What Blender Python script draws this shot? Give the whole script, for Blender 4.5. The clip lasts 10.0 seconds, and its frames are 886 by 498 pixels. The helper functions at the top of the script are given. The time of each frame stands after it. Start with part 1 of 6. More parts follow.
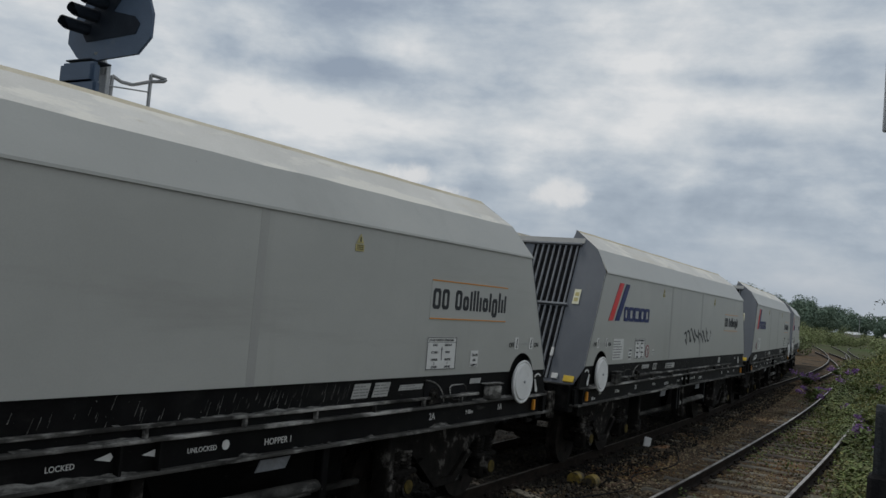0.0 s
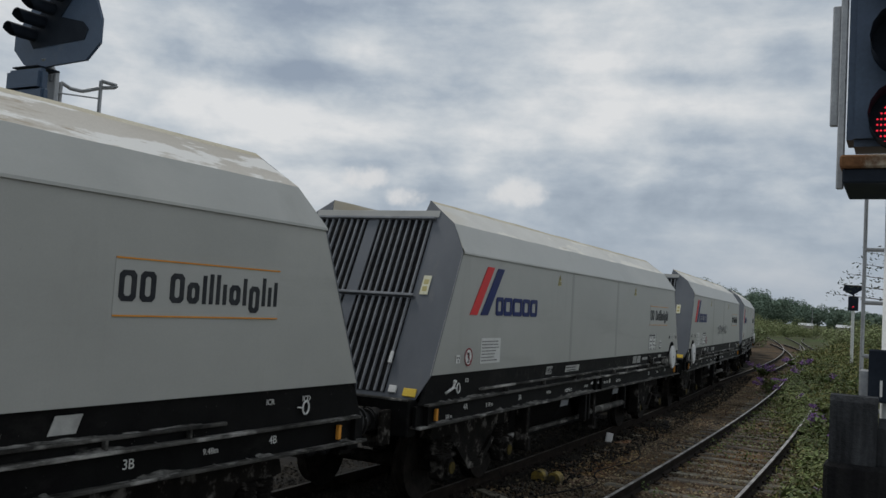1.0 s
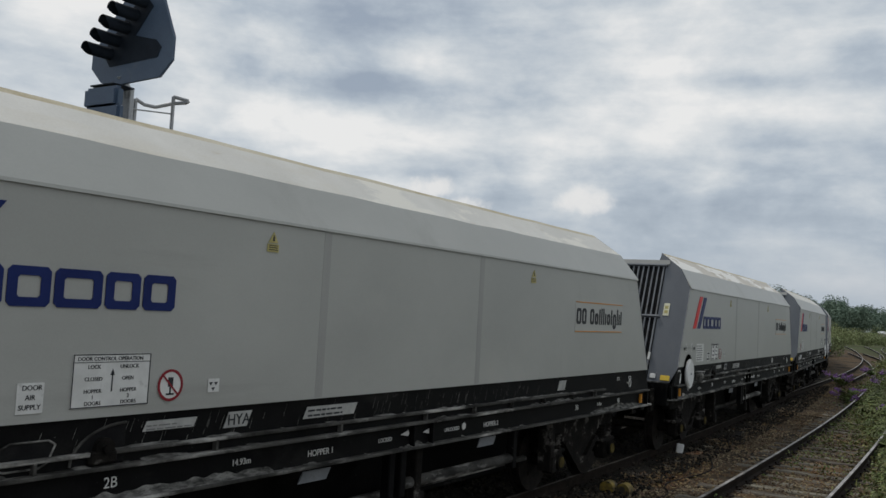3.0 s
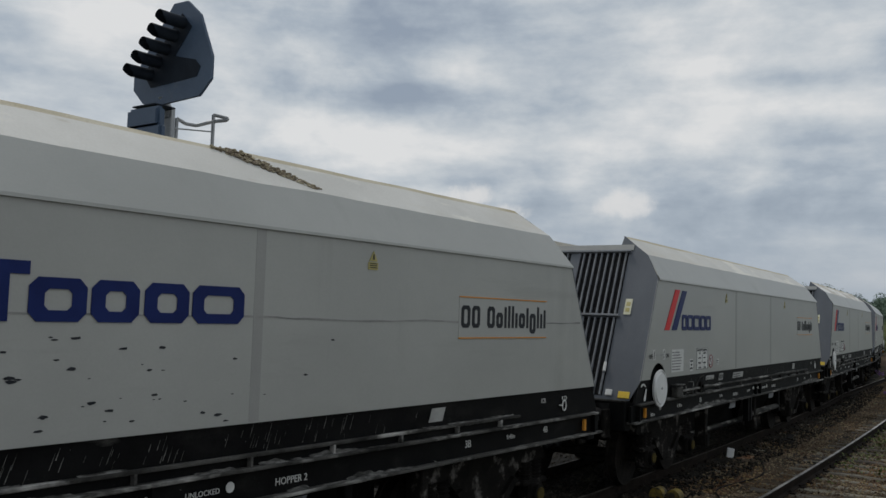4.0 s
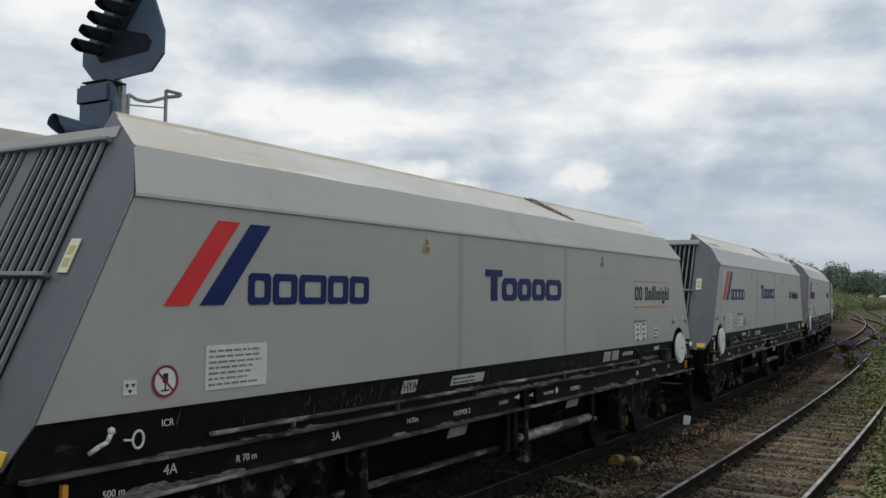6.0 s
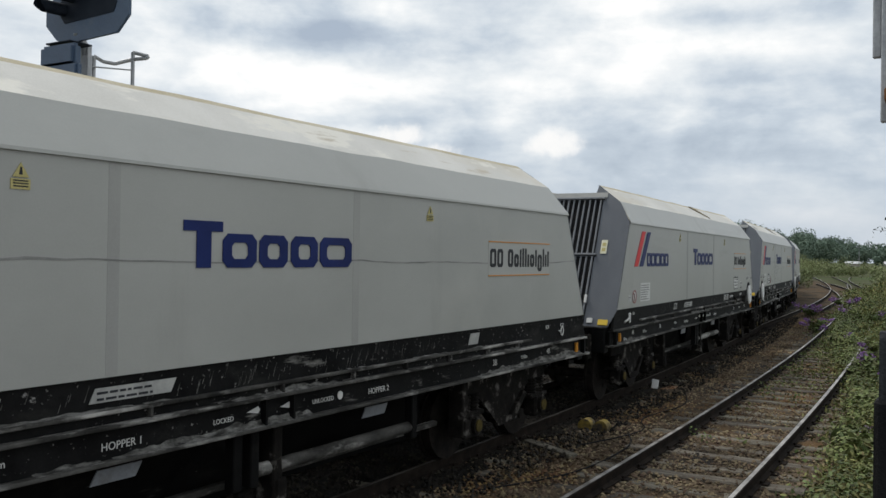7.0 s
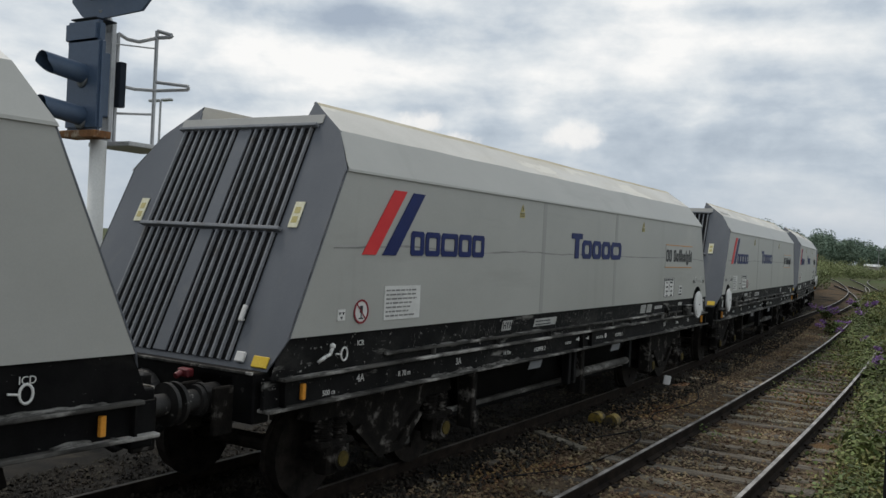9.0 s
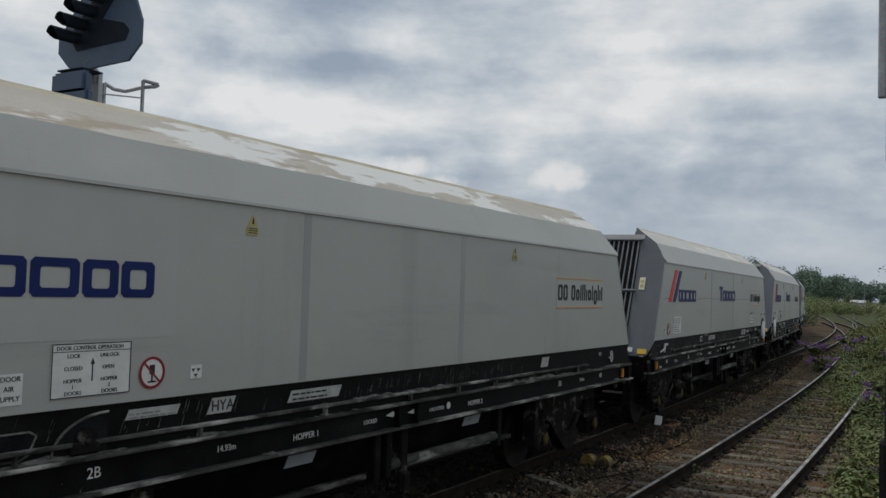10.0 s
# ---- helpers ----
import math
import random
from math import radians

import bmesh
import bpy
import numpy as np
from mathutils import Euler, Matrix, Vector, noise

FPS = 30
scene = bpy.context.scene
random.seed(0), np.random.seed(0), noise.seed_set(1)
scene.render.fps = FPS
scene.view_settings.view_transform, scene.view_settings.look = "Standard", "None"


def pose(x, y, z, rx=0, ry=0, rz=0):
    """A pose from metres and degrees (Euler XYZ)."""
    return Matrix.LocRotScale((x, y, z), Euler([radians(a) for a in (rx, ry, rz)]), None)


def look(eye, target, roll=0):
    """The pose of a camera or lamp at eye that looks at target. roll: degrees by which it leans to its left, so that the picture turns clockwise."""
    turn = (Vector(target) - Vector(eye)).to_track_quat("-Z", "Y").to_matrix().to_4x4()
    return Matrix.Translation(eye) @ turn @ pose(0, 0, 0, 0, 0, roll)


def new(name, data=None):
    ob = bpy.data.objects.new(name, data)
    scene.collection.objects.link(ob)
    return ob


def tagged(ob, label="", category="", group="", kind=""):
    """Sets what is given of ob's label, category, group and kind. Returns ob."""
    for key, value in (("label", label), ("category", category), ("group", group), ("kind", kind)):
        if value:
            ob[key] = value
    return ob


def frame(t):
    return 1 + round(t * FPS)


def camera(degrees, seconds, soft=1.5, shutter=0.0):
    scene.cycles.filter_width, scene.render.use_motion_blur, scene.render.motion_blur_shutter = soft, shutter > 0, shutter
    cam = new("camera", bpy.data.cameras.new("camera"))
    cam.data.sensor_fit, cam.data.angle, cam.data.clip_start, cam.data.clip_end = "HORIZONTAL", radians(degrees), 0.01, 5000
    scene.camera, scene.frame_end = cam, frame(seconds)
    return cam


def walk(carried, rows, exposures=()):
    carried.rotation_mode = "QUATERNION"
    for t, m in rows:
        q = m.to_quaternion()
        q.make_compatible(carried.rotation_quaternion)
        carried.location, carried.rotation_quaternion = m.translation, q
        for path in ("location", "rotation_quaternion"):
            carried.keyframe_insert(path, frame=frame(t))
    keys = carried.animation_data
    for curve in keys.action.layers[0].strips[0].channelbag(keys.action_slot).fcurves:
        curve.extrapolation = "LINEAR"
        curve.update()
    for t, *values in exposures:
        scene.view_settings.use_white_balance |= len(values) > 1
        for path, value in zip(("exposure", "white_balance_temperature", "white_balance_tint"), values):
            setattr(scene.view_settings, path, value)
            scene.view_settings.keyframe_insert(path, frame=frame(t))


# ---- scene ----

cam = camera(53.6, 10.0)
EYE = Vector((0.0, 0.0, 2.54))
# seconds, bearing from the track's x axis towards y, pitch, lean
TURNS = [(0, 30.43, 3.15, 4.91), (0.5, 30.29, 3.25, 5.03), (1, 27.78, 3.45, 3.43), (1.5, 26.84, 3.52, 2.88), (2, 28.75, 3.51, 2.77), (2.5, 30.61, 3.47, 3.40), (4, 34.74, 4.24, 1.78), (4.5, 35.45, 4.18, 1.59), (5, 34.29, 4.00, 1.51), (6.5, 31.05, 1.73, 0.59), (7, 30.17, 0.44, 0.86), (7.5, 29.58, -0.08, 1.05), (8, 30.82, -0.29, 2.37), (8.5, 32.01, -0.31, 3.27), (9, 31.20, -0.36, 2.85), (9.5, 29.58, 0.55, 2.87), (10, 30.50, 2.50, 1.85)]


def facing(bearing, pitch):
    b, p = radians(bearing), radians(pitch)
    return Vector((math.cos(b) * math.cos(p), math.sin(b) * math.cos(p), math.sin(p)))


walk(cam, [(t, look(EYE, EYE + facing(b, p), r)) for t, b, p, r in TURNS],
     [(0, -0.33, 6500, 10), (2, -0.33, 6500, 10), (2.5, -0.10, 6650, 10), (4, -0.34, 6550, 10), (5, -0.29, 6520, 10), (6.5, 0.17, 6680, 10), (7.5, 0.22, 6680, 10), (8, 0.40, 6850, 10), (8.5, 0.11, 6680, 10), (9, 0.07, 6700, 10), (9.5, 0.04, 6650, 10), (10, -0.28, 6550, 10)])

# ---- world and sun ----
SUN_EL, SUN_AZ = radians(60), radians(75)      # elevation; bearing from x towards y
world = bpy.data.worlds.new("sky")
scene.world = world
world.use_nodes = True


def wire(tree, kind, operation="", data_type="", blend_type="", interpolation_type="", **values):
    n = tree.nodes.new(kind)
    if operation:
        n.operation = operation
    if data_type:
        n.data_type = data_type
    if blend_type:
        n.blend_type = blend_type
    if interpolation_type:
        n.interpolation_type = interpolation_type
    for key, value in values.items():
        n.inputs[key].default_value = value
    return n


def build_sky():
    tr = world.node_tree
    tr.nodes.clear()
    L = tr.links.new
    co = tr.nodes.new("ShaderNodeTexCoord")
    sep = tr.nodes.new("ShaderNodeSeparateXYZ")
    L(co.outputs["Generated"], sep.inputs[0])
    up = wire(tr, "ShaderNodeMath", operation="MAXIMUM")
    L(sep.outputs["Z"], up.inputs[0])
    up.inputs[1].default_value = 0.0

    def layer(scale, detail, rough, off, tall, distortion=0.0):
        """Cloud noise over the dome, drawn out along the horizon."""
        mp = tr.nodes.new("ShaderNodeMapping")
        mp.inputs["Location"].default_value = off
        mp.inputs["Scale"].default_value = (1, 1, tall)
        L(co.outputs["Generated"], mp.inputs[0])
        nz = wire(tr, "ShaderNodeTexNoise", Scale=scale, Detail=detail, Roughness=rough, Distortion=distortion)
        L(mp.outputs[0], nz.inputs["Vector"])
        return nz.outputs["Fac"]

    def sum_of(op, a, b):
        n = wire(tr, "ShaderNodeMath", operation=op)
        for i, v in enumerate((a, b)):
            if isinstance(v, float):
                n.inputs[i].default_value = v
            else:
                L(v, n.inputs[i])
        return n.outputs[0]

    def ramp(src, stops):
        r = tr.nodes.new("ShaderNodeValToRGB")
        while len(r.color_ramp.elements) < len(stops):
            r.color_ramp.elements.new(0.5)
        for e, (p, c) in zip(r.color_ramp.elements, stops):
            e.position, e.color = p, (*c, 1) if isinstance(c, tuple) else (c, c, c, 1)
        L(src, r.inputs[0])
        return r.outputs[0]

    az = wire(tr, "ShaderNodeMath", operation="ARCTAN2")
    L(sep.outputs["Y"], az.inputs[0])
    L(sep.outputs["X"], az.inputs[1])
    el = wire(tr, "ShaderNodeMath", operation="ARCSINE")
    L(sep.outputs["Z"], el.inputs[0])
    big = layer(3.3, 8, 0.52, (3.1, 1.7, 0.0), 2.3, 0.3)
    small = layer(8.5, 9, 0.58, (1.2, 5.4, 0.4), 1.9, 0.1)
    streak = layer(7.0, 6, 0.55, (4.2, 0.4, 2.2), 6.5)
    heap = sum_of("ADD", sum_of("MULTIPLY", big, 0.50), sum_of("ADD", sum_of("MULTIPLY", small, 0.38), sum_of("MULTIPLY", streak, 0.12)))
    # broad banks and gaps of the deck: bearing, elevation, half width, half height in degrees, thickness
    ragged = sum_of("ADD", sum_of("MULTIPLY", small, 1.5), 0.25)
    for b0, e0, w, h, k in ((41.0, 18.2, 7.0, 2.3, -0.15), (56.0, 17.5, 4.5, 3.0, 0.15), (44.5, 16.6, 2.2, 1.2, 0.12), (39.5, 14.0, 6.5, 1.1, -0.13), (33.5, 15.8, 5.0, 1.2, 0.10), (12.0, 13.0, 5.5, 1.2, 0.10),
                            (14.0, 14.9, 5.0, 0.6, -0.08), (26.0, 18.5, 6.0, 1.8, 0.06), (52.0, 8.8, 7.0, 1.0, -0.08), (36.0, 11.2, 8.0, 0.9, 0.06), (28.0, 9.5, 9.0, 0.9, -0.08), (8.0, 17.5, 5.0, 1.3, 0.07), (45.0, 6.4, 6.0, 1.2, 0.10)):
        dx = sum_of("DIVIDE", sum_of("SUBTRACT", az.outputs[0], radians(b0)), radians(w))
        dy = sum_of("DIVIDE", sum_of("SUBTRACT", el.outputs[0], radians(e0)), radians(h))
        r2 = sum_of("MULTIPLY", sum_of("ADD", sum_of("MULTIPLY", dx, dx), sum_of("MULTIPLY", dy, dy)), ragged)
        heap = sum_of("ADD", heap, sum_of("MULTIPLY", sum_of("POWER", 2.718, sum_of("MULTIPLY", r2, -1.0)), k * 0.95))
    cloud = ramp(heap, [(0.35, (0.36, 0.43, 0.525)), (0.44, (0.50, 0.575, 0.66)), (0.52, (0.685, 0.74, 0.79)), (0.61, (0.91, 0.925, 0.935))])
    cover = ramp(heap, [(0.30, 0.80), (0.45, 0.97)])
    # the deck greys towards the horizon
    low = wire(tr, "ShaderNodeMapRange", interpolation_type="SMOOTHSTEP")
    low.inputs[1].default_value, low.inputs[2].default_value = 0.01, 0.15
    low.inputs[3].default_value, low.inputs[4].default_value = 0.72, 0.0
    L(up.outputs[0], low.inputs[0])
    deck = wire(tr, "ShaderNodeMix", data_type="RGBA")
    L(low.outputs[0], deck.inputs[0])
    L(cloud, deck.inputs[6])
    deck.inputs[7].default_value = (0.40, 0.475, 0.57, 1)
    cloud = deck.outputs[2]
    # small fair-weather heads low in the sky: bearing, elevation, half width, half height in degrees
    fluff = wire(tr, "ShaderNodeTexNoise", Scale=26.0, Detail=6.0, Roughness=0.6)
    L(co.outputs["Generated"], fluff.inputs["Vector"])

    for b0, e0, w, h in ((23.0, 7.3, 2.5, 1.35), (33.2, 7.9, 2.3, 1.2), (30.4, 6.7, 2.0, 0.9)):
        dx = sum_of("DIVIDE", sum_of("SUBTRACT", az.outputs[0], radians(b0)), radians(w))
        dy = sum_of("DIVIDE", sum_of("SUBTRACT", el.outputs[0], radians(e0)), radians(h))
        r2 = sum_of("ADD", sum_of("MULTIPLY", dx, dx), sum_of("MULTIPLY", dy, dy))
        edge = sum_of("ADD", sum_of("MULTIPLY", fluff.outputs["Fac"], 2.2), -0.60)
        m = wire(tr, "ShaderNodeMapRange", interpolation_type="SMOOTHSTEP")
        m.inputs[1].default_value, m.inputs[2].default_value = -0.25, 0.55
        L(sum_of("SUBTRACT", edge, r2), m.inputs[0])
        puff = wire(tr, "ShaderNodeMix", data_type="RGBA")
        L(sum_of("MULTIPLY", m.outputs[0], 0.86), puff.inputs[0])
        L(cloud, puff.inputs[6])
        puff.inputs[7].default_value = (0.88, 0.885, 0.89, 1)
        cloud = puff.outputs[2]
    sky = tr.nodes.new("ShaderNodeTexSky")
    sky.sky_type, sky.sun_disc = "NISHITA", False
    sky.sun_elevation, sky.sun_rotation = SUN_EL, math.pi / 2 - SUN_AZ
    sky.air_density, sky.dust_density = 1.0, 2.0
    dim = wire(tr, "ShaderNodeMix", data_type="RGBA", blend_type="MULTIPLY")
    dim.inputs[0].default_value = 1
    L(sky.outputs[0], dim.inputs[6])
    dim.inputs[7].default_value = (0.09, 0.09, 0.09, 1)
    mix = wire(tr, "ShaderNodeMix", data_type="RGBA")
    L(cover, mix.inputs[0])
    L(dim.outputs[2], mix.inputs[6])
    L(cloud, mix.inputs[7])
    bg = tr.nodes.new("ShaderNodeBackground")
    bg.inputs["Strength"].default_value = 1.0
    L(mix.outputs[2], bg.inputs["Color"])
    out = tr.nodes.new("ShaderNodeOutputWorld")
    L(bg.outputs[0], out.inputs[0])


build_sky()
sun = new("sun", bpy.data.lights.new("sun", "SUN"))
sun.data.energy, sun.data.angle, sun.data.color = 1.5, radians(12), (1.0, 0.965, 0.91)
sun.matrix_world = look((0, 0, 50), (-math.cos(SUN_AZ) * math.cos(SUN_EL) * 50, -math.sin(SUN_AZ) * math.cos(SUN_EL) * 50, 50 - 50 * math.sin(SUN_EL)))


# ---- materials ----
def material(name, colours, rough=0.7, metal=0.0, scale=3.0, fine=40.0, bump=0.2, stretch=(1, 1, 1), stain=None, island=0.0, vary=0.0, glow=None, speckle=0.35, spec=0.5):
    """colours: two tones blended by coarse noise; stain: (colour, scale, low, high, stretch) laid over them; island / vary: shifts by piece."""
    m = bpy.data.materials.new(name)
    m.use_nodes = True
    tr = m.node_tree
    L = tr.links.new
    bsdf = tr.nodes["Principled BSDF"]
    co = tr.nodes.new("ShaderNodeTexCoord")
    info = tr.nodes.new("ShaderNodeObjectInfo")
    shift = wire(tr, "ShaderNodeMath", operation="MULTIPLY")
    L(info.outputs["Random"], shift.inputs[0])
    shift.inputs[1].default_value = 61.0

    def noise_at(s, detail, st):
        mp = tr.nodes.new("ShaderNodeMapping")
        mp.inputs["Scale"].default_value = st
        L(co.outputs["Object"], mp.inputs[0])
        L(shift.outputs[0], mp.inputs["Location"])
        n = wire(tr, "ShaderNodeTexNoise", Scale=s, Detail=detail, Roughness=0.62)
        L(mp.outputs[0], n.inputs["Vector"])
        return n.outputs["Fac"]

    coarse, grain = noise_at(scale, 6, stretch), noise_at(fine, 4, (1, 1, 1))
    r = tr.nodes.new("ShaderNodeValToRGB")
    r.color_ramp.elements[0].position, r.color_ramp.elements[1].position = 0.36, 0.64
    r.color_ramp.elements[0].color, r.color_ramp.elements[1].color = (*colours[0], 1), (*colours[1], 1)
    L(coarse, r.inputs[0])
    colour = r.outputs[0]
    if stain:
        for c, s, lo, hi, st in (stain if isinstance(stain, list) else [stain]):
            rr = tr.nodes.new("ShaderNodeValToRGB")
            rr.color_ramp.elements[0].position, rr.color_ramp.elements[1].position = lo, hi
            L(noise_at(s, 8, st), rr.inputs[0])
            mx = wire(tr, "ShaderNodeMix", data_type="RGBA")
            L(rr.outputs[0], mx.inputs[0])
            L(colour, mx.inputs[6])
            mx.inputs[7].default_value = (*c, 1)
            colour = mx.outputs[2]
    gr = wire(tr, "ShaderNodeMix", data_type="RGBA", blend_type="OVERLAY")
    gr.inputs[0].default_value = speckle
    L(colour, gr.inputs[6])
    L(grain, gr.inputs[7])
    colour = gr.outputs[2]
    if island or vary:
        if island:
            src = tr.nodes.new("ShaderNodeNewGeometry").outputs["Random Per Island"]
        else:
            src = tr.nodes.new("ShaderNodeObjectInfo").outputs["Random"]
        mr = wire(tr, "ShaderNodeMapRange")
        k = island or vary
        mr.inputs[3].default_value, mr.inputs[4].default_value = 1 - k, 1 + k
        L(src, mr.inputs[0])
        hs = tr.nodes.new("ShaderNodeHueSaturation")
        L(mr.outputs[0], hs.inputs["Value"])
        mh = wire(tr, "ShaderNodeMapRange")
        mh.inputs[3].default_value, mh.inputs[4].default_value = 0.5 - 0.05 * k, 0.5 + 0.05 * k
        L(src, mh.inputs[0])
        L(mh.outputs[0], hs.inputs["Hue"])
        L(colour, hs.inputs["Color"])
        colour = hs.outputs[0]
    L(colour, bsdf.inputs["Base Color"])
    bsdf.inputs["Metallic"].default_value = metal
    bsdf.inputs["Specular IOR Level"].default_value = spec
    ro = wire(tr, "ShaderNodeMapRange")
    ro.inputs[3].default_value, ro.inputs[4].default_value = max(rough - 0.12, 0.05), min(rough + 0.12, 1)
    L(coarse, ro.inputs[0])
    L(ro.outputs[0], bsdf.inputs["Roughness"])
    if bump:
        b = tr.nodes.new("ShaderNodeBump")
        b.inputs["Strength"].default_value, b.inputs["Distance"].default_value = bump, 0.02
        L(grain, b.inputs["Height"])
        L(b.outputs[0], bsdf.inputs["Normal"])
    if glow:
        bsdf.inputs["Emission Color"].default_value = (*glow[0], 1)
        bsdf.inputs["Emission Strength"].default_value = glow[1]
    return m


GREY = material("wagon_paint", ((0.350, 0.352, 0.330), (0.400, 0.402, 0.378)), 0.42, 0, 0.5, 60, 0.02, (1, 1, 1.5),
                [((0.27, 0.267, 0.245), 1.0, 0.58, 0.92, (1.2, 1, 0.14)), ((0.28, 0.275, 0.255), 0.9, 0.60, 0.85, (0.25, 1, 2.2)), ((0.46, 0.455, 0.42), 0.7, 0.58, 0.85, (0.5, 1, 0.6)), ((0.20, 0.19, 0.17), 14, 0.73, 0.77, (1, 1, 0.5))], speckle=0.06)
# upper canopy slopes, paler and creamier than the side sheets
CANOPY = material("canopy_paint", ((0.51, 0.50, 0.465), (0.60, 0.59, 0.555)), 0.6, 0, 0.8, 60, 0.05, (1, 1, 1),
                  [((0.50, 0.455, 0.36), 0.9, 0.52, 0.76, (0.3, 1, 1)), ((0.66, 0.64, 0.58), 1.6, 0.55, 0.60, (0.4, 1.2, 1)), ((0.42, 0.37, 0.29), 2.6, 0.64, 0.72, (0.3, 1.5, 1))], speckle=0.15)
FLAKED = material("flaked_canopy", ((0.42, 0.385, 0.33), (0.52, 0.49, 0.44)), 0.7, 0, 0.8, 60, 0.08, (0.4, 1, 1),
                  [((0.70, 0.69, 0.66), 1.3, 0.49, 0.515, (0.35, 1.3, 1.3)), ((0.36, 0.31, 0.24), 2.4, 0.60, 0.66, (0.3, 1.5, 1.5))], speckle=0.15)
DUST = material("cement_dust", ((0.44, 0.385, 0.27), (0.56, 0.52, 0.42)), 0.9, 0, 2.0, 60, 0.3, (0.4, 1, 1), ((0.40, 0.34, 0.22), 3, 0.55, 0.7, (0.5, 1, 1)), spec=0.2)
# end sheets, darker and bluer than the side sheets
ENDPAINT = material("end_paint", ((0.085, 0.094, 0.110), (0.112, 0.122, 0.138)), 0.5, 0, 1.2, 60, 0.03, (1, 1, 0.5), ((0.12, 0.125, 0.13), 2.5, 0.58, 0.78, (2, 2, 0.25)), speckle=0.1)
RIBPAINT = material("rib_paint", ((0.15, 0.16, 0.175), (0.215, 0.225, 0.24)), 0.5, 0, 2.0, 50, 0.05, (1, 1, 1), ((0.12, 0.115, 0.11), 3, 0.55, 0.7, (1, 1, 1)))
# near-black puts the shade between ribs and inside sill pockets into the colour
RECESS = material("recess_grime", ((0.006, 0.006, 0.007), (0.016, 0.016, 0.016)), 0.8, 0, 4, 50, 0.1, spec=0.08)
BLACK = material("underframe_black", ((0.003, 0.003, 0.0033), (0.008, 0.008, 0.008)), 0.6, 0, 3, 60, 0.15, (1, 1, 1),
                 [((0.026, 0.025, 0.023), 2.2, 0.56, 0.82, (0.5, 1, 1)), ((0.20, 0.195, 0.185), 34, 0.69, 0.74, (0.7, 1, 1)), ((0.10, 0.098, 0.09), 3.5, 0.66, 0.78, (0.3, 1, 1))], spec=0.08)
DUSTED = material("dust_splashed_black", ((0.004, 0.004, 0.0042), (0.012, 0.012, 0.012)), 0.65, 0, 3, 60, 0.15, (1, 1, 1),
                  [((0.04, 0.039, 0.036), 2.2, 0.54, 0.80, (0.5, 1, 1)), ((0.28, 0.272, 0.26), 24, 0.63, 0.70, (0.8, 1, 1)), ((0.22, 0.215, 0.20), 3.2, 0.62, 0.70, (0.3, 1, 1.6))], spec=0.08)
SPLASH = material("dusted_steel", ((0.02, 0.0195, 0.018), (0.10, 0.097, 0.09)), 0.75, 0, 4, 50, 0.2, (0.5, 1, 1),
                  ((0.42, 0.41, 0.385), 3.5, 0.52, 0.66, (0.35, 1, 1)), spec=0.08)
SPILT = material("spilt_cement", ((0.05, 0.049, 0.045), (0.25, 0.245, 0.23)), 0.9, 0, 12, 90, 0.4, (0.5, 1, 1), ((0.012, 0.012, 0.011), 22, 0.46, 0.70, (0.4, 1, 1)), spec=0.08)
BOGIE = material("bogie_grime", ((0.006, 0.0055, 0.005), (0.018, 0.016, 0.014)), 0.85, 0, 5, 50, 0.4, (1, 1, 1), ((0.17, 0.16, 0.145), 5, 0.56, 0.70, (1, 1, 1)), spec=0.08)
TYRE = material("wheel_steel", ((0.010, 0.009, 0.008), (0.028, 0.024, 0.021)), 0.7, 0.1, 8, 50, 0.2, spec=0.08)
WHITE = material("white_enamel", ((0.66, 0.66, 0.65), (0.74, 0.74, 0.73)), 0.45, 0, 5, 60, 0.03, (1, 1, 1), ((0.42, 0.41, 0.39), 7, 0.62, 0.80, (1, 1, 1)), speckle=0.06)
PLATE = material("plate_white", ((0.58, 0.58, 0.56), (0.68, 0.68, 0.66)), 0.5, 0, 6, 60, 0.0, (1, 1, 1), ((0.42, 0.42, 0.40), 8, 0.60, 0.75, (1, 1, 1)), speckle=0.06)
FADED = material("plate_faded", ((0.28, 0.28, 0.27), (0.42, 0.42, 0.40)), 0.5, 0, 6, 60, 0.0, speckle=0.1)
PANEL = material("word_panel", ((0.385, 0.387, 0.365), (0.41, 0.412, 0.39)), 0.45, 0, 2, 60, 0.0, speckle=0.03)
RED = material("red_paint", ((0.62, 0.035, 0.042), (0.68, 0.05, 0.05)), 0.45, 0, 3, 60, 0.0, speckle=0.06, spec=0.15)
SIGNRED = material("sign_red", ((0.20, 0.022, 0.03), (0.27, 0.03, 0.04)), 0.5, 0, 3, 60, 0.0, speckle=0.1, spec=0.15)
BLUE = material("navy_paint", ((0.009, 0.018, 0.095), (0.013, 0.026, 0.125)), 0.45, 0, 3, 60, 0.0, speckle=0.06, spec=0.15)
INK = material("ink", ((0.02, 0.022, 0.027), (0.04, 0.042, 0.046)), 0.5, 0, 6, 60, 0.0, spec=0.15)
ORANGE = material("orange_paint", ((0.62, 0.25, 0.03), (0.68, 0.30, 0.05)), 0.5, 0, 4, 60, 0.0, spec=0.15)
PALEYELLOW = material("faded_yellow", ((0.42, 0.36, 0.12), (0.50, 0.43, 0.18)), 0.5, 0, 5, 60, 0.02)
GREYINK = material("worn_ink", ((0.16, 0.16, 0.16), (0.26, 0.26, 0.25)), 0.5, 0, 6, 60, 0.0, spec=0.15)
YELLOW = material("yellow_paint", ((0.66, 0.44, 0.03), (0.72, 0.50, 0.05)), 0.5, 0, 5, 60, 0.02)
CREAM = material("cream_label", ((0.62, 0.60, 0.42), (0.70, 0.68, 0.52)), 0.5, 0, 12, 60, 0.0)
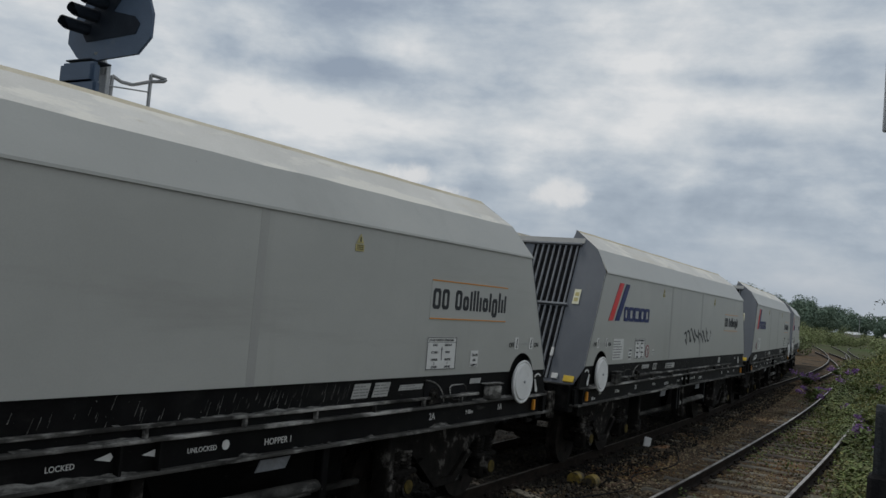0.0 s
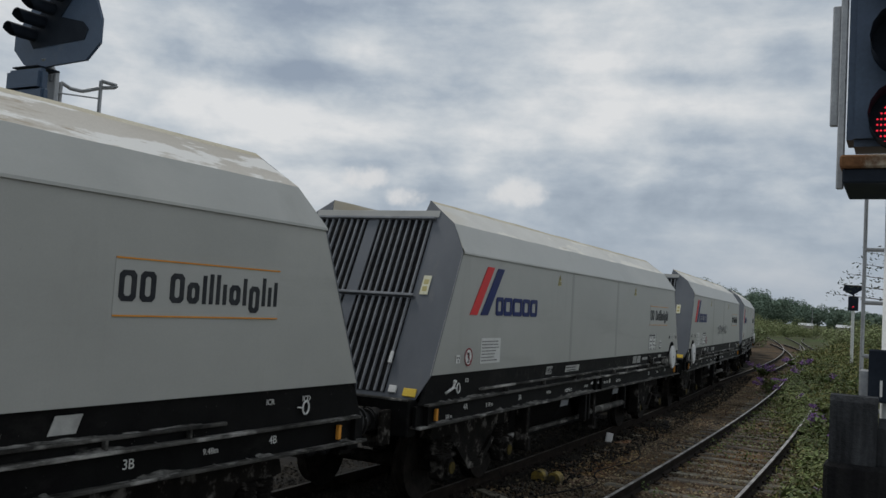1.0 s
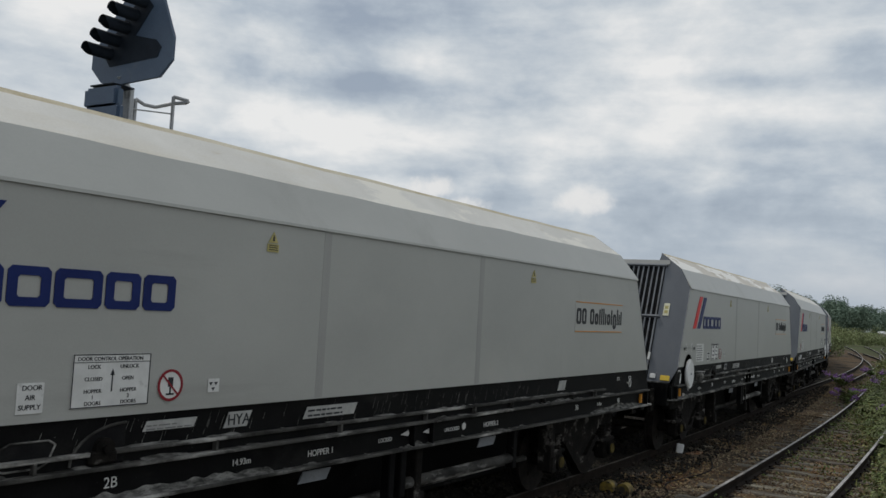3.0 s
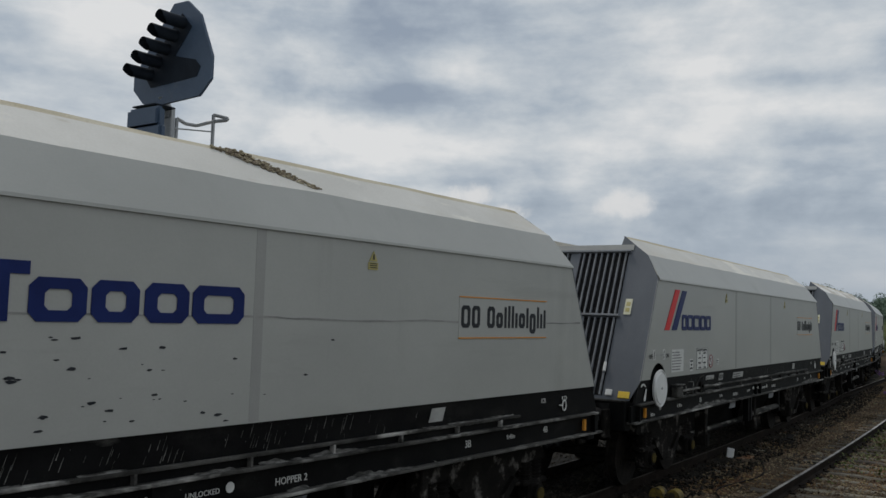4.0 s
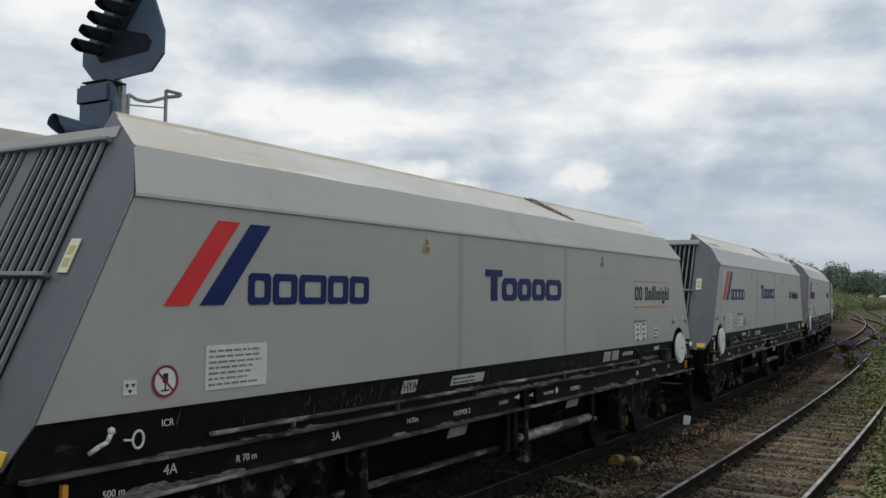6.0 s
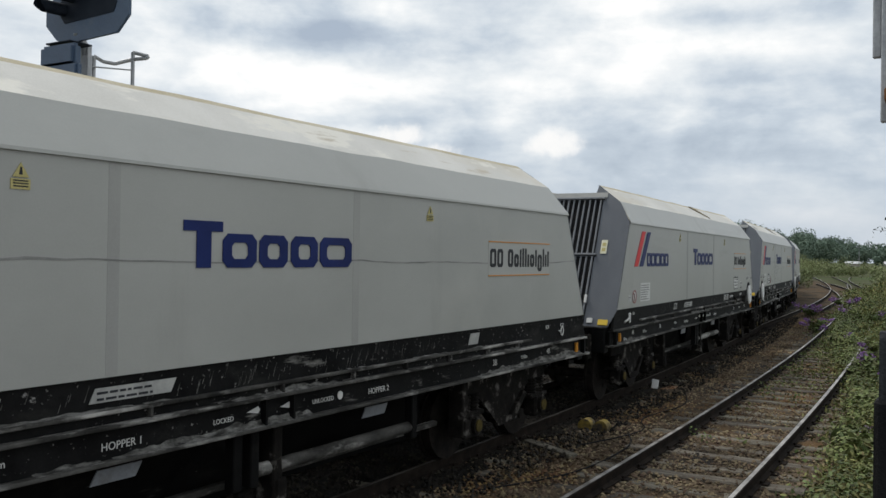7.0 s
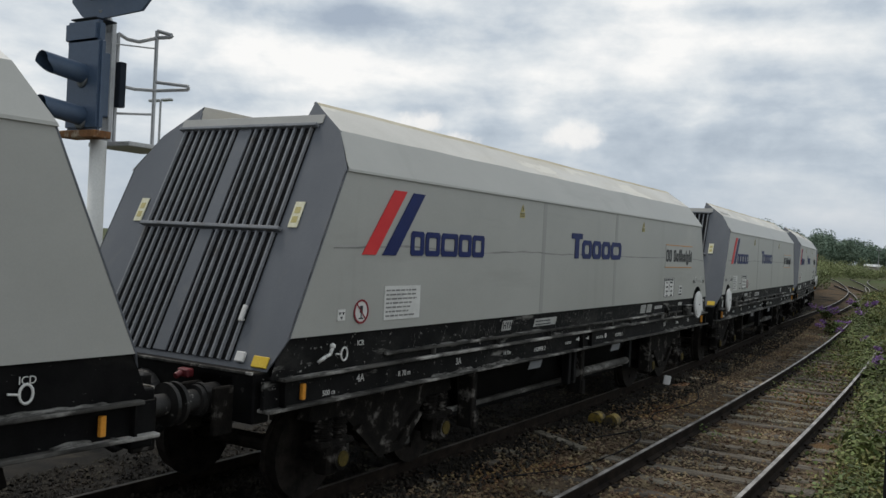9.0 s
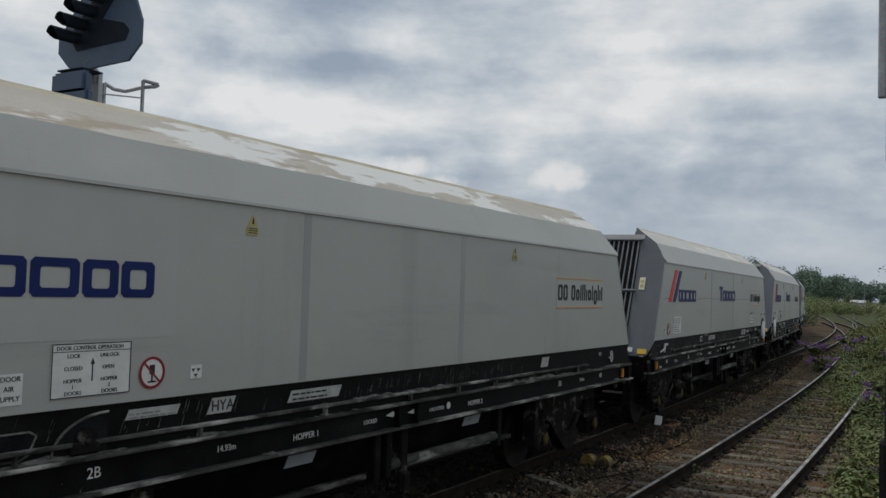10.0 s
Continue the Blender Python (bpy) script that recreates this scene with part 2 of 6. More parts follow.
NAVYGREY = material("signal_paint", ((0.038, 0.066, 0.115), (0.055, 0.088, 0.142)), 0.5, 0, 3, 60, 0.03, (1, 1, 1), ((0.09, 0.11, 0.14), 2, 0.6, 0.8, (1, 1, 1)))
SIGBLACK = material("hood_black", ((0.012, 0.016, 0.024), (0.02, 0.026, 0.036)), 0.55, 0, 4, 60, 0.03, spec=0.08)
GALV = material("galvanised_steel", ((0.30, 0.31, 0.32), (0.40, 0.41, 0.42)), 0.5, 0.5, 5, 60, 0.05)
POSTWHITE = material("post_white", ((0.60, 0.61, 0.60), (0.68, 0.69, 0.67)), 0.55, 0, 2, 50, 0.05, (1, 1, 0.3), ((0.42, 0.42, 0.38), 3, 0.6, 0.8, (1, 1, 0.2)))
RUST = material("rusty_steel", ((0.10, 0.045, 0.02), (0.22, 0.11, 0.05)), 0.85, 0, 6, 60, 0.3, (1, 1, 1), ((0.40, 0.36, 0.28), 5, 0.52, 0.66, (1, 1, 1)), spec=0.2)
GLASS = material("lens_glass", ((0.10, 0.11, 0.12), (0.16, 0.17, 0.18)), 0.15, 0, 10, 60, 0.0)
LED = material("red_led", ((0.5, 0.02, 0.03), (0.6, 0.02, 0.03)), 0.4, 0, 10, 60, 0.0, glow=((1.0, 0.03, 0.06), 1.0))
RAILTOP = material("rail_steel", ((0.010, 0.008, 0.007), (0.026, 0.020, 0.016)), 0.9, 0.0, 5, 60, 0.1, spec=0.06)
RAILDULL = material("dull_rail_head", ((0.03, 0.026, 0.022), (0.12, 0.108, 0.095)), 0.7, 0.1, 2.5, 60, 0.05, spec=0.15)
RAILSHINE = material("worn_rail_head", ((0.09, 0.08, 0.07), (0.42, 0.40, 0.38)), 0.45, 0.3, 2.5, 60, 0.05)
SLEEPER = material("sleeper_timber", ((0.07, 0.061, 0.05), (0.175, 0.158, 0.13)), 0.9, 0, 3, 40, 0.6, (3, 0.6, 3), vary=0.4, spec=0.08)
BALLAST = material("ballast_stone", ((0.042, 0.033, 0.024), (0.118, 0.088, 0.058)), 0.95, 0, 6, 35, 1.0, (1, 1, 1), [((0.11, 0.068, 0.034), 0.5, 0.50, 0.66, (1, 1, 1)), ((0.018, 0.016, 0.014), 0.35, 0.52, 0.64, (1, 1, 1))], spec=0.08)
STONE = material("loose_stone", ((0.055, 0.044, 0.032), (0.24, 0.178, 0.118)), 0.95, 0, 0.6, 30, 0.4, (1, 1, 1), ((0.21, 0.125, 0.06), 0.5, 0.52, 0.68, (1, 1, 1)), island=0.5, spec=0.08)
# oil stain, with the shade under the wagons also put into the colour
OILSHADED = material("oiled_ballast", ((0.008, 0.0075, 0.0065), (0.024, 0.021, 0.017)), 0.9, 0, 3, 30, 0.8, (1, 1, 1), ((0.055, 0.047, 0.036), 2.2, 0.56, 0.75, (1, 1, 1)), spec=0.1)
SOIL = material("ground_soil", ((0.05, 0.045, 0.028), (0.085, 0.09, 0.045)), 1.0, 0, 0.12, 6, 0.6, (1, 1, 1), ((0.05, 0.075, 0.025), 0.05, 0.45, 0.6, (1, 1, 1)), spec=0.08)
LEAF = material("weed_leaf", ((0.05, 0.073, 0.022), (0.15, 0.17, 0.060)), 0.6, 0, 0.5, 30, 0.0, island=0.55, spec=0.2)
DRYGRASS = material("dry_grass", ((0.15, 0.15, 0.055), (0.24, 0.215, 0.09)), 0.8, 0, 0.5, 30, 0.0, island=0.4, spec=0.2)
# distance haze is mixed into this leaf colour, paler and bluer
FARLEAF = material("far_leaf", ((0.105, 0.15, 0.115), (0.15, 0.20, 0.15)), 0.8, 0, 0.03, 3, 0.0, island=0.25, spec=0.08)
PURPLE = material("buddleia_flower", ((0.19, 0.09, 0.28), (0.32, 0.19, 0.42)), 0.7, 0, 8, 60, 0.0, island=0.4, spec=0.2)
TWIG = material("twig_bark", ((0.06, 0.048, 0.035), (0.11, 0.09, 0.065)), 0.9, 0, 8, 60, 0.3, spec=0.08)
TIMBER = material("weathered_timber", ((0.018, 0.019, 0.021), (0.055, 0.058, 0.062)), 0.85, 0, 5, 60, 0.5, (4, 4, 0.4), spec=0.08)
TAR = material("tarred_timber", ((0.008, 0.008, 0.009), (0.018, 0.018, 0.018)), 0.8, 0, 5, 60, 0.4, (4, 4, 0.4), spec=0.08)
CONCRETE = material("platform_concrete", ((0.24, 0.23, 0.21), (0.33, 0.32, 0.30)), 0.9, 0, 1.5, 40, 0.3, spec=0.2)
ROOFING = material("pale_roofing", ((0.40, 0.41, 0.42), (0.50, 0.51, 0.52)), 0.6, 0, 0.3, 10, 0.0)
BRICKWALL = material("far_wall", ((0.28, 0.25, 0.22), (0.36, 0.33, 0.30)), 0.9, 0, 0.3, 10, 0.0)


# ---- mesh helpers ----
def box(bm, x0, x1, y0, y1, z0, z1, m=None):
    v = [bm.verts.new((x, y, z)) for x in (x0, x1) for y in (y0, y1) for z in (z0, z1)]
    for f in ((0, 1, 3, 2), (4, 6, 7, 5), (0, 4, 5, 1), (2, 3, 7, 6), (0, 2, 6, 4), (1, 5, 7, 3)):
        bm.faces.new([v[i] for i in f])
    if m:
        bmesh.ops.transform(bm, matrix=m, verts=v)
    return v


def rounded(bm, x0, x1, y0, y1, z0, z1, r=0.01, segs=1):
    v = box(bm, x0, x1, y0, y1, z0, z1)
    edges = list({e for a in v for e in a.link_edges})
    bmesh.ops.bevel(bm, geom=edges, offset=r, segments=segs, affect="EDGES")


def prism(bm, outline, y0, y1):
    """A slab whose outline lies in the x-z plane, from y0 to y1."""
    a = [bm.verts.new((x, y0, z)) for x, z in outline]
    b = [bm.verts.new((x, y1, z)) for x, z in outline]
    bm.faces.new(a)
    bm.faces.new(b[::-1])
    for i in range(len(a)):
        j = (i + 1) % len(a)
        bm.faces.new((a[j], a[i], b[i], b[j]))
    return a + b


def tube(bm, p, q, r, seg=10, r2=None, caps=True):
    p, q = Vector(p), Vector(q)
    r2 = r if r2 is None else r2
    turn = (q - p).to_track_quat("Z", "Y").to_matrix()
    ring = lambda c, rad: [bm.verts.new(c + turn @ Vector((math.cos(i * math.tau / seg) * rad, math.sin(i * math.tau / seg) * rad, 0))) for i in range(seg)]
    a, b = ring(p, r), ring(q, r2)
    for i in range(seg):
        bm.faces.new((a[i], a[(i + 1) % seg], b[(i + 1) % seg], b[i]))
    if caps:
        bm.faces.new(a[::-1])
        bm.faces.new(b)


def pipe(bm, pts, r, seg=6):
    for p, q in zip(pts, pts[1:]):
        tube(bm, p, q, r, seg)


def mesh_of(name, bm, mat, smooth=False):
    bmesh.ops.recalc_face_normals(bm, faces=bm.faces[:])
    me = bpy.data.meshes.new(name)
    bm.to_mesh(me)
    bm.free()
    me.materials.append(mat)
    if smooth:
        for f in me.polygons:
            f.use_smooth = True
    return me


def part(name, bm, mat, parent=None, label="", m=None, smooth=False):
    """One mesh object under a thing or part; bm may be a mesh that is shared."""
    me = bm if isinstance(bm, bpy.types.Mesh) else mesh_of(name, bm, mat, smooth)
    ob = new(name, me)
    ob.parent = parent
    if m is not None:
        ob.matrix_basis = m
    if label:
        tagged(ob, label)
    return ob


def empty(name, m, label, category, group="", kind=""):
    ob = new(name)
    ob.empty_display_size = 0.2
    ob.matrix_basis = m
    return tagged(ob, label, category, group, kind)


def lettering(text, height):
    """A flat mesh of the built-in font in the x-z plane, facing -y, its lower left corner at the origin."""
    cu = bpy.data.curves.new("text", "FONT")
    cu.body, cu.size, cu.extrude = text, height * 1.42, 0.0015
    cu.resolution_u = 3
    ob = bpy.data.objects.new("text", cu)
    me = bpy.data.meshes.new_from_object(ob)
    bpy.data.objects.remove(ob)
    me.transform(Matrix.Rotation(radians(90), 4, "X"))
    return me


def from_arrays(name, verts, faces, mat):
    me = bpy.data.meshes.new(name)
    me.from_pydata(verts.reshape(-1, 3).tolist(), [], faces.tolist())
    me.materials.append(mat)
    me.update()
    return me


def leaves(name, centres, sizes, mat, rng, flat=0.5, long=1.8, out=None):
    """A rhombic leaf at each centre, turned at random, or roughly across the outward way."""
    n = len(centres)
    a = rng.normal(size=(n, 3))
    a[:, 2] = a[:, 2] * flat + 0.1
    way = rng.normal(size=(n, 3))
    if out is not None:
        way = out + 0.45 * way / np.linalg.norm(way, axis=1)[:, None]
        a = np.cross(way, a)
    a /= np.linalg.norm(a, axis=1)[:, None]
    b = np.cross(a, way)
    b /= np.linalg.norm(b, axis=1)[:, None]
    s = sizes[:, None]
    v = np.stack([centres - a * s * long / 2, centres + b * s / 2, centres + a * s * long / 2, centres - b * s / 2], 1)
    return from_arrays(name, v, np.arange(4 * n).reshape(n, 4), mat)


# ---- ground and tracks ----
BEND = 11.5                        # where both tracks run along x
TRAIN_Y, TRAIN_R = 6.29, 320.0
NEAR_Y, NEAR_R = 2.78, 480.0


def on_arc(s, y, radius, side=0.0, z=0.0):
    """A point s metres along a left-hand arc, side metres to its left, and the heading there."""
    a = (s - BEND) / radius
    x, yy = BEND + radius * math.sin(a), y + radius * (1 - math.cos(a))
    return Vector((x - math.sin(a) * side, yy + math.cos(a) * side, z)), a


def build_ground():
    xs = [-900, -300, -100, -40, -20] + [i * 2.0 for i in range(-8, 60)] + [130, 150, 180, 220, 300, 420, 600, 900, 1500, 2400]
    ys = [-900, -300, -100, -50, -25] + [i * 2.0 for i in range(-8, 30)] + [70, 85, 110, 150, 220, 320, 500, 900, 1500]
    bm = bmesh.new()
    grid = [[bm.verts.new((x, y, -0.42 + 0.10 * noise.noise((x * 0.15, y * 0.15, 0)))) for y in ys] for x in xs]
    for i in range(len(xs) - 1):
        for j in range(len(ys) - 1):
            bm.faces.new((grid[i][j], grid[i + 1][j], grid[i + 1][j + 1], grid[i][j + 1]))
    tagged(part("ground", bm, SOIL, smooth=True), "flat brown and green trackside soil", "ground", kind="structure")


def build_bed():
    """One ballast bed under both tracks, with sloping shoulders."""
    bm = bmesh.new()
    prev = None
    for i in range(0, 420):
        s = -14 + i * 0.4
        c, a = on_arc(s, NEAR_Y, NEAR_R)
        far, _ = on_arc(s, TRAIN_Y, TRAIN_R)
        width = (far - c).length
        n = Vector((-math.sin(a), math.cos(a), 0))
        row = []
        for u, z in [(-2.6, -0.5), (-1.75, -0.24)] + [(-1.45 + k * (width + 2.9) / 26, -0.20) for k in range(27)] + [(width + 3.0, -0.24), (width + 7.0, -0.3), (width + 8.0, -0.6)]:
            p = c + n * u
            lump = 0.045 * noise.noise((p.x * 1.1, p.y * 1.1, 1)) + 0.035 * noise.noise((p.x * 4.1, p.y * 4.1, 3)) + (0.05 if 1.0 < u < width - 1.0 else 0.0) * noise.noise((p.x * 0.3, p.y * 0.4, 7))
            row.append(bm.verts.new((p.x, p.y, z + lump)))
        if prev:
            for k in range(len(row) - 1):
                bm.faces.new((prev[k], row[k], row[k + 1], prev[k + 1]))
        prev = row
    return part("ballast_bed", bm, BALLAST, smooth=True)


RAIL_OUTLINE = [(-0.07, -0.159), (0.07, -0.159), (0.07, -0.145), (0.012, -0.125), (0.010, -0.045), (0.036, -0.035), (0.036, -0.006), (0.026, 0.0), (-0.026, 0.0), (-0.036, -0.006), (-0.036, -0.035), (-0.010, -0.045), (-0.012, -0.125), (-0.07, -0.145)]


def rail_mesh(points, shine):
    """A flat-bottomed rail swept along (point, heading) pairs, with a worn running band."""
    bm = bmesh.new()
    rings = []
    for p, a in points:
        n = Vector((-math.sin(a), math.cos(a), 0))
        rings.append([bm.verts.new(p + n * u + Vector((0, 0, z))) for u, z in RAIL_OUTLINE])
    k = len(RAIL_OUTLINE)
    for r, q in zip(rings, rings[1:]):
        for i in range(k):
            f = bm.faces.new((r[i], r[(i + 1) % k], q[(i + 1) % k], q[i]))
            f.material_index = 1 if i == 7 else 0
    bm.faces.new(rings[0])
    bm.faces.new(rings[-1][::-1])
    me = mesh_of("rail", bm, RAILTOP)
    me.materials.append(shine)
    return me


def build_track(name, y, radius, s0, s1, shine, label):
    track = empty(name, Matrix(), label, "railway track", kind="structure")
    for side in (-0.7525, 0.7525):
        pts = [on_arc(s0 + i * 1.0, y, radius, side) for i in range(int(s1 - s0) + 1)]
        part("rail", rail_mesh(pts, shine), None, track)
    sleepers = []
    for kind in range(5):                                   # worn timbers with wavy, split edges
        bm = bmesh.new()
        rings = []
        for i in range(15):
            v = -1.3 + 2.6 * i / 14
            w0, w1 = (0.125 + 0.035 * noise.noise((v * 2.6, kind * 7.3, q)) for q in (0.0, 5.0))
            sag = 0.014 * noise.noise((v * 2.0, kind * 3.1, 9))
            rings.append([bm.verts.new(p) for p in ((-w0, v, -0.13), (-w0, v, sag - 0.02), (-w0 + 0.02, v, sag), (w1 - 0.02, v, sag), (w1, v, sag - 0.02), (w1, v, -0.13))])
        for a, b in zip(rings, rings[1:]):
            for i in range(5):
                bm.faces.new((a[i], a[i + 1], b[i + 1], b[i]))
        bm.faces.new(rings[0])
        bm.faces.new(rings[-1][::-1])
        sleepers.append(mesh_of("sleeper", bm, SLEEPER))
    bm = bmesh.new()
    rounded(bm, -0.08, 0.08, -0.15, 0.15, 0.0, 0.022, 0.008)
    rounded(bm, -0.05, 0.05, 0.05, 0.085, 0.016, 0.055, 0.01)
    rounded(bm, -0.05, 0.05, -0.085, -0.05, 0.016, 0.055, 0.01)
    chair = mesh_of("rail_chair", bm, RAILTOP)
    rng = random.Random(int(y * 100))
    s = s0
    while s < min(s1, s0 + 64):
        p, a = on_arc(s, y, radius)
        m = Matrix.Translation((p.x, p.y, -0.165 + rng.uniform(-0.020, 0.008))) @ Matrix.Rotation(a + rng.uniform(-0.045, 0.045), 4, "Z")
        part("sleeper", rng.choice(sleepers), None, track, m=m)
        for side in (-0.7525, 0.7525):
            part("rail_chair", chair, None, track, m=m @ Matrix.Translation((0, side, 0.003)))
        s += 0.66
    return track


build_ground()
bed = tagged(build_bed(), "brown and grey stone ballast between the rails", "ballast", kind="structure")


def build_shaded_oiled_strip():
    """Drip-stained ballast along the running line, darkened further for the shade under wagons."""
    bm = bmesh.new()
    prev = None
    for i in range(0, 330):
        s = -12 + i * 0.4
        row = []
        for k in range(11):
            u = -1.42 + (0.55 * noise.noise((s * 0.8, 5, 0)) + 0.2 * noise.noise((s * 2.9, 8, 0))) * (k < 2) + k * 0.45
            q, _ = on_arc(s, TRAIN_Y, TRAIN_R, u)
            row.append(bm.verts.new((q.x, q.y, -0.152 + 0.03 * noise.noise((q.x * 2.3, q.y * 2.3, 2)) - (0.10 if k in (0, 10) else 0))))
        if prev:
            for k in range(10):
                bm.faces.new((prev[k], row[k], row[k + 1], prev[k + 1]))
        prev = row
    tagged(part("oiled_ballast", bm, OILSHADED, smooth=True), "oil-stained ballast under the wagons, darkened for their shade", "ballast", kind="structure")


build_shaded_oiled_strip()
build_track("track_near", NEAR_Y, NEAR_R, -12, 110, RAILSHINE, "rusty overgrown siding rails on weathered timber sleepers")
build_track("track_train", TRAIN_Y, TRAIN_R, -12, 150, RAILDULL, "steel running rails under the moving wagons")


def build_crossover():
    """Turnout rails that leave the running line and bend to a fan of yard tracks."""
    def bezier(p, q, r, s, n=40):
        p, q, r, s = map(Vector, (p, q, r, s))
        out = []
        for i in range(n + 1):
            t = i / n
            c = p * (1 - t) ** 3 + q * 3 * t * (1 - t) ** 2 + r * 3 * t * t * (1 - t) + s * t ** 3
            d = (q - p) * (1 - t) ** 2 + (r - q) * 2 * t * (1 - t) + (s - r) * t * t
            out.append((c, math.atan2(d.y, d.x)))
        return out
    track = empty("track_turnout", Matrix(), "pale curved turnout rails meeting beyond the train", "railway track", kind="structure")
    for line in (((36, 6.5, 0.01), (52, 7.0, 0.01), (72, 7.2, 0.01), (104, 11.8, 0.01)), ((104, 11.8, 0.01), (120, 14.0, 0.01), (135, 16.5, 0.01), (150, 19.2, 0.01)),
                 ((50, 5.95, 0.01), (58, 6.25, 0.01), (68, 6.75, 0.01), (80, 7.4, 0.01)), ((80, 7.4, 0.01), (100, 8.6, 0.01), (125, 12.0, 0.01), (160, 17.5, 0.01)),
                 ((60, 5.0, 0.01), (75, 6.6, 0.01), (90, 8.6, 0.01), (110, 10.4, 0.01)), ((84, 6.2, 0.01), (100, 8.0, 0.01), (130, 13.0, 0.01), (160, 14.5, 0.01))):
        part("rail", rail_mesh(bezier(*line), RAILSHINE), None, track)


build_crossover()


def scatter_stones():
    rng = np.random.default_rng(4)
    base = np.array([(1, 0, 0), (-1, 0, 0), (0, 1, 0), (0, -1, 0), (0, 0, 1), (0, 0, -1)], float)
    tri = np.array([(0, 2, 4), (2, 1, 4), (1, 3, 4), (3, 0, 4), (2, 0, 5), (1, 2, 5), (3, 1, 5), (0, 3, 5)])
    n = 40000
    s = 7 + 45 * rng.random(n) ** 1.7
    u = -1.6 + 4.5 * rng.random(n) ** 0.9 + 0.12 * rng.normal(size=n)
    keep = []
    for si, ui in zip(s, u):
        p, _ = on_arc(float(si), NEAR_Y, NEAR_R, float(ui))
        keep.append((p.x, p.y))
    xy = np.array(keep)
    v = base[None] * rng.uniform(0.6, 1.3, (n, 6, 1)) * rng.uniform(0.013, 0.034, (n, 1, 1)) * np.array([1.2, 1.0, 0.75])
    ang = rng.uniform(0, math.tau, n)
    c, sn = np.cos(ang)[:, None], np.sin(ang)[:, None]
    x = v[:, :, 0] * c - v[:, :, 1] * sn + v[:, :, 2] * 0.4
    y = v[:, :, 0] * sn + v[:, :, 1] * c
    z = v[:, :, 2] - v[:, :, 0] * 0.3
    verts = np.stack([x + xy[:, :1], y + xy[:, 1:], z + rng.uniform(-0.20, -0.165, (n, 1))], 2)
    faces = (np.arange(n)[:, None, None] * 6 + tri[None]).reshape(-1, 3)
    ob = new("loose_stones", from_arrays("loose_stones", verts, faces, STONE))
    tagged(ob, "loose brown and grey ballast stones between the tracks", "ballast stones", kind="stuff")


scatter_stones()


def scatter_shaded_oily_stones():
    rng = np.random.default_rng(9)
    base = np.array([(1, 0, 0), (-1, 0, 0), (0, 1, 0), (0, -1, 0), (0, 0, 1), (0, 0, -1)], float)
    tri = np.array([(0, 2, 4), (2, 1, 4), (1, 3, 4), (3, 0, 4), (2, 0, 5), (1, 2, 5), (3, 1, 5), (0, 3, 5)])
    n = 24000
    s, u = 5 + 40 * rng.random(n) ** 1.6, rng.uniform(-1.75, 2.2, n)
    xy = np.array([on_arc(float(a), TRAIN_Y, TRAIN_R, float(b))[0][:2] for a, b in zip(s, u)])
    v = base[None] * rng.uniform(0.6, 1.3, (n, 6, 1)) * rng.uniform(0.014, 0.036, (n, 1, 1)) * np.array([1.2, 1.0, 0.75])
    z = v[:, :, 2] - v[:, :, 0] * rng.uniform(-0.4, 0.4, (n, 1))
    verts = np.stack([v[:, :, 0] + xy[:, :1], v[:, :, 1] + v[:, :, 0] * 0.4 + xy[:, 1:], z + rng.uniform(-0.16, -0.125, (n, 1))], 2)
    faces = (np.arange(n)[:, None, None] * 6 + tri[None]).reshape(-1, 3)
    ob = new("oily_stones", from_arrays("oily_stones", verts, faces, OILSHADESTONE))
    tagged(ob, "oily loose stones along the running rails, darkened as shade", "ballast stones", kind="stuff")


# oily stones whose colour also carries the shade under the train
OILSHADESTONE = material("oily_stone", ((0.010, 0.009, 0.008), (0.05, 0.042, 0.033)), 0.8, 0, 0.9, 30, 0.3, island=0.6, spec=0.15)
scatter_shaded_oily_stones()


def build_platform():
    bm = bmesh.new()
    rounded(bm, -60, 5.6, -8, 1.20, -0.6, 0.90, 0.02)
    tagged(part("platform", bm, CONCRETE), "bare concrete platform end", "platform", kind="structure")


build_platform()


# ---- hopper wagons ----
COUPLER = material("coupler_steel", ((0.008, 0.008, 0.008), (0.03, 0.029, 0.028)), 0.45, 0.0, 4, 50, 0.15, (1, 1, 1), ((0.26, 0.25, 0.24), 12, 0.63, 0.68, (1, 1, 1)), spec=0.3)
CAPYELLOW = material("axle_cap_yellow", ((0.045, 0.036, 0.012), (0.10, 0.075, 0.02)), 0.8, 0, 12, 60, 0.2, spec=0.1)
TAPRED = material("tap_red", ((0.10, 0.012, 0.016), (0.16, 0.02, 0.025)), 0.5, 0, 8, 60, 0.1)
SPILTSTONE = material("spilt_stone", ((0.20, 0.165, 0.115), (0.34, 0.29, 0.215)), 0.95, 0, 8, 40, 0.4, island=0.4, spec=0.1)
SEAM = material("weld_seam", ((0.30, 0.30, 0.285), (0.35, 0.35, 0.33)), 0.55, 0, 2, 60, 0.02, (1, 1, 0.3), speckle=0.08)
SCUFF = material("scuffed_paint", ((0.16, 0.16, 0.155), (0.33, 0.325, 0.31)), 0.6, 0, 2, 60, 0.0, speckle=0.1)
PITCH = 14.93
HALF = 1.42                         # half width of the body
CREASE, SHOULDER, PEAK, FLOOR = 3.16, 3.54, 3.85, 1.68
SLOPE = 0.456                       # the end sheets lean in by this per metre of height


def end_x(z):
    return 6.06 + SLOPE * (CREASE - z)


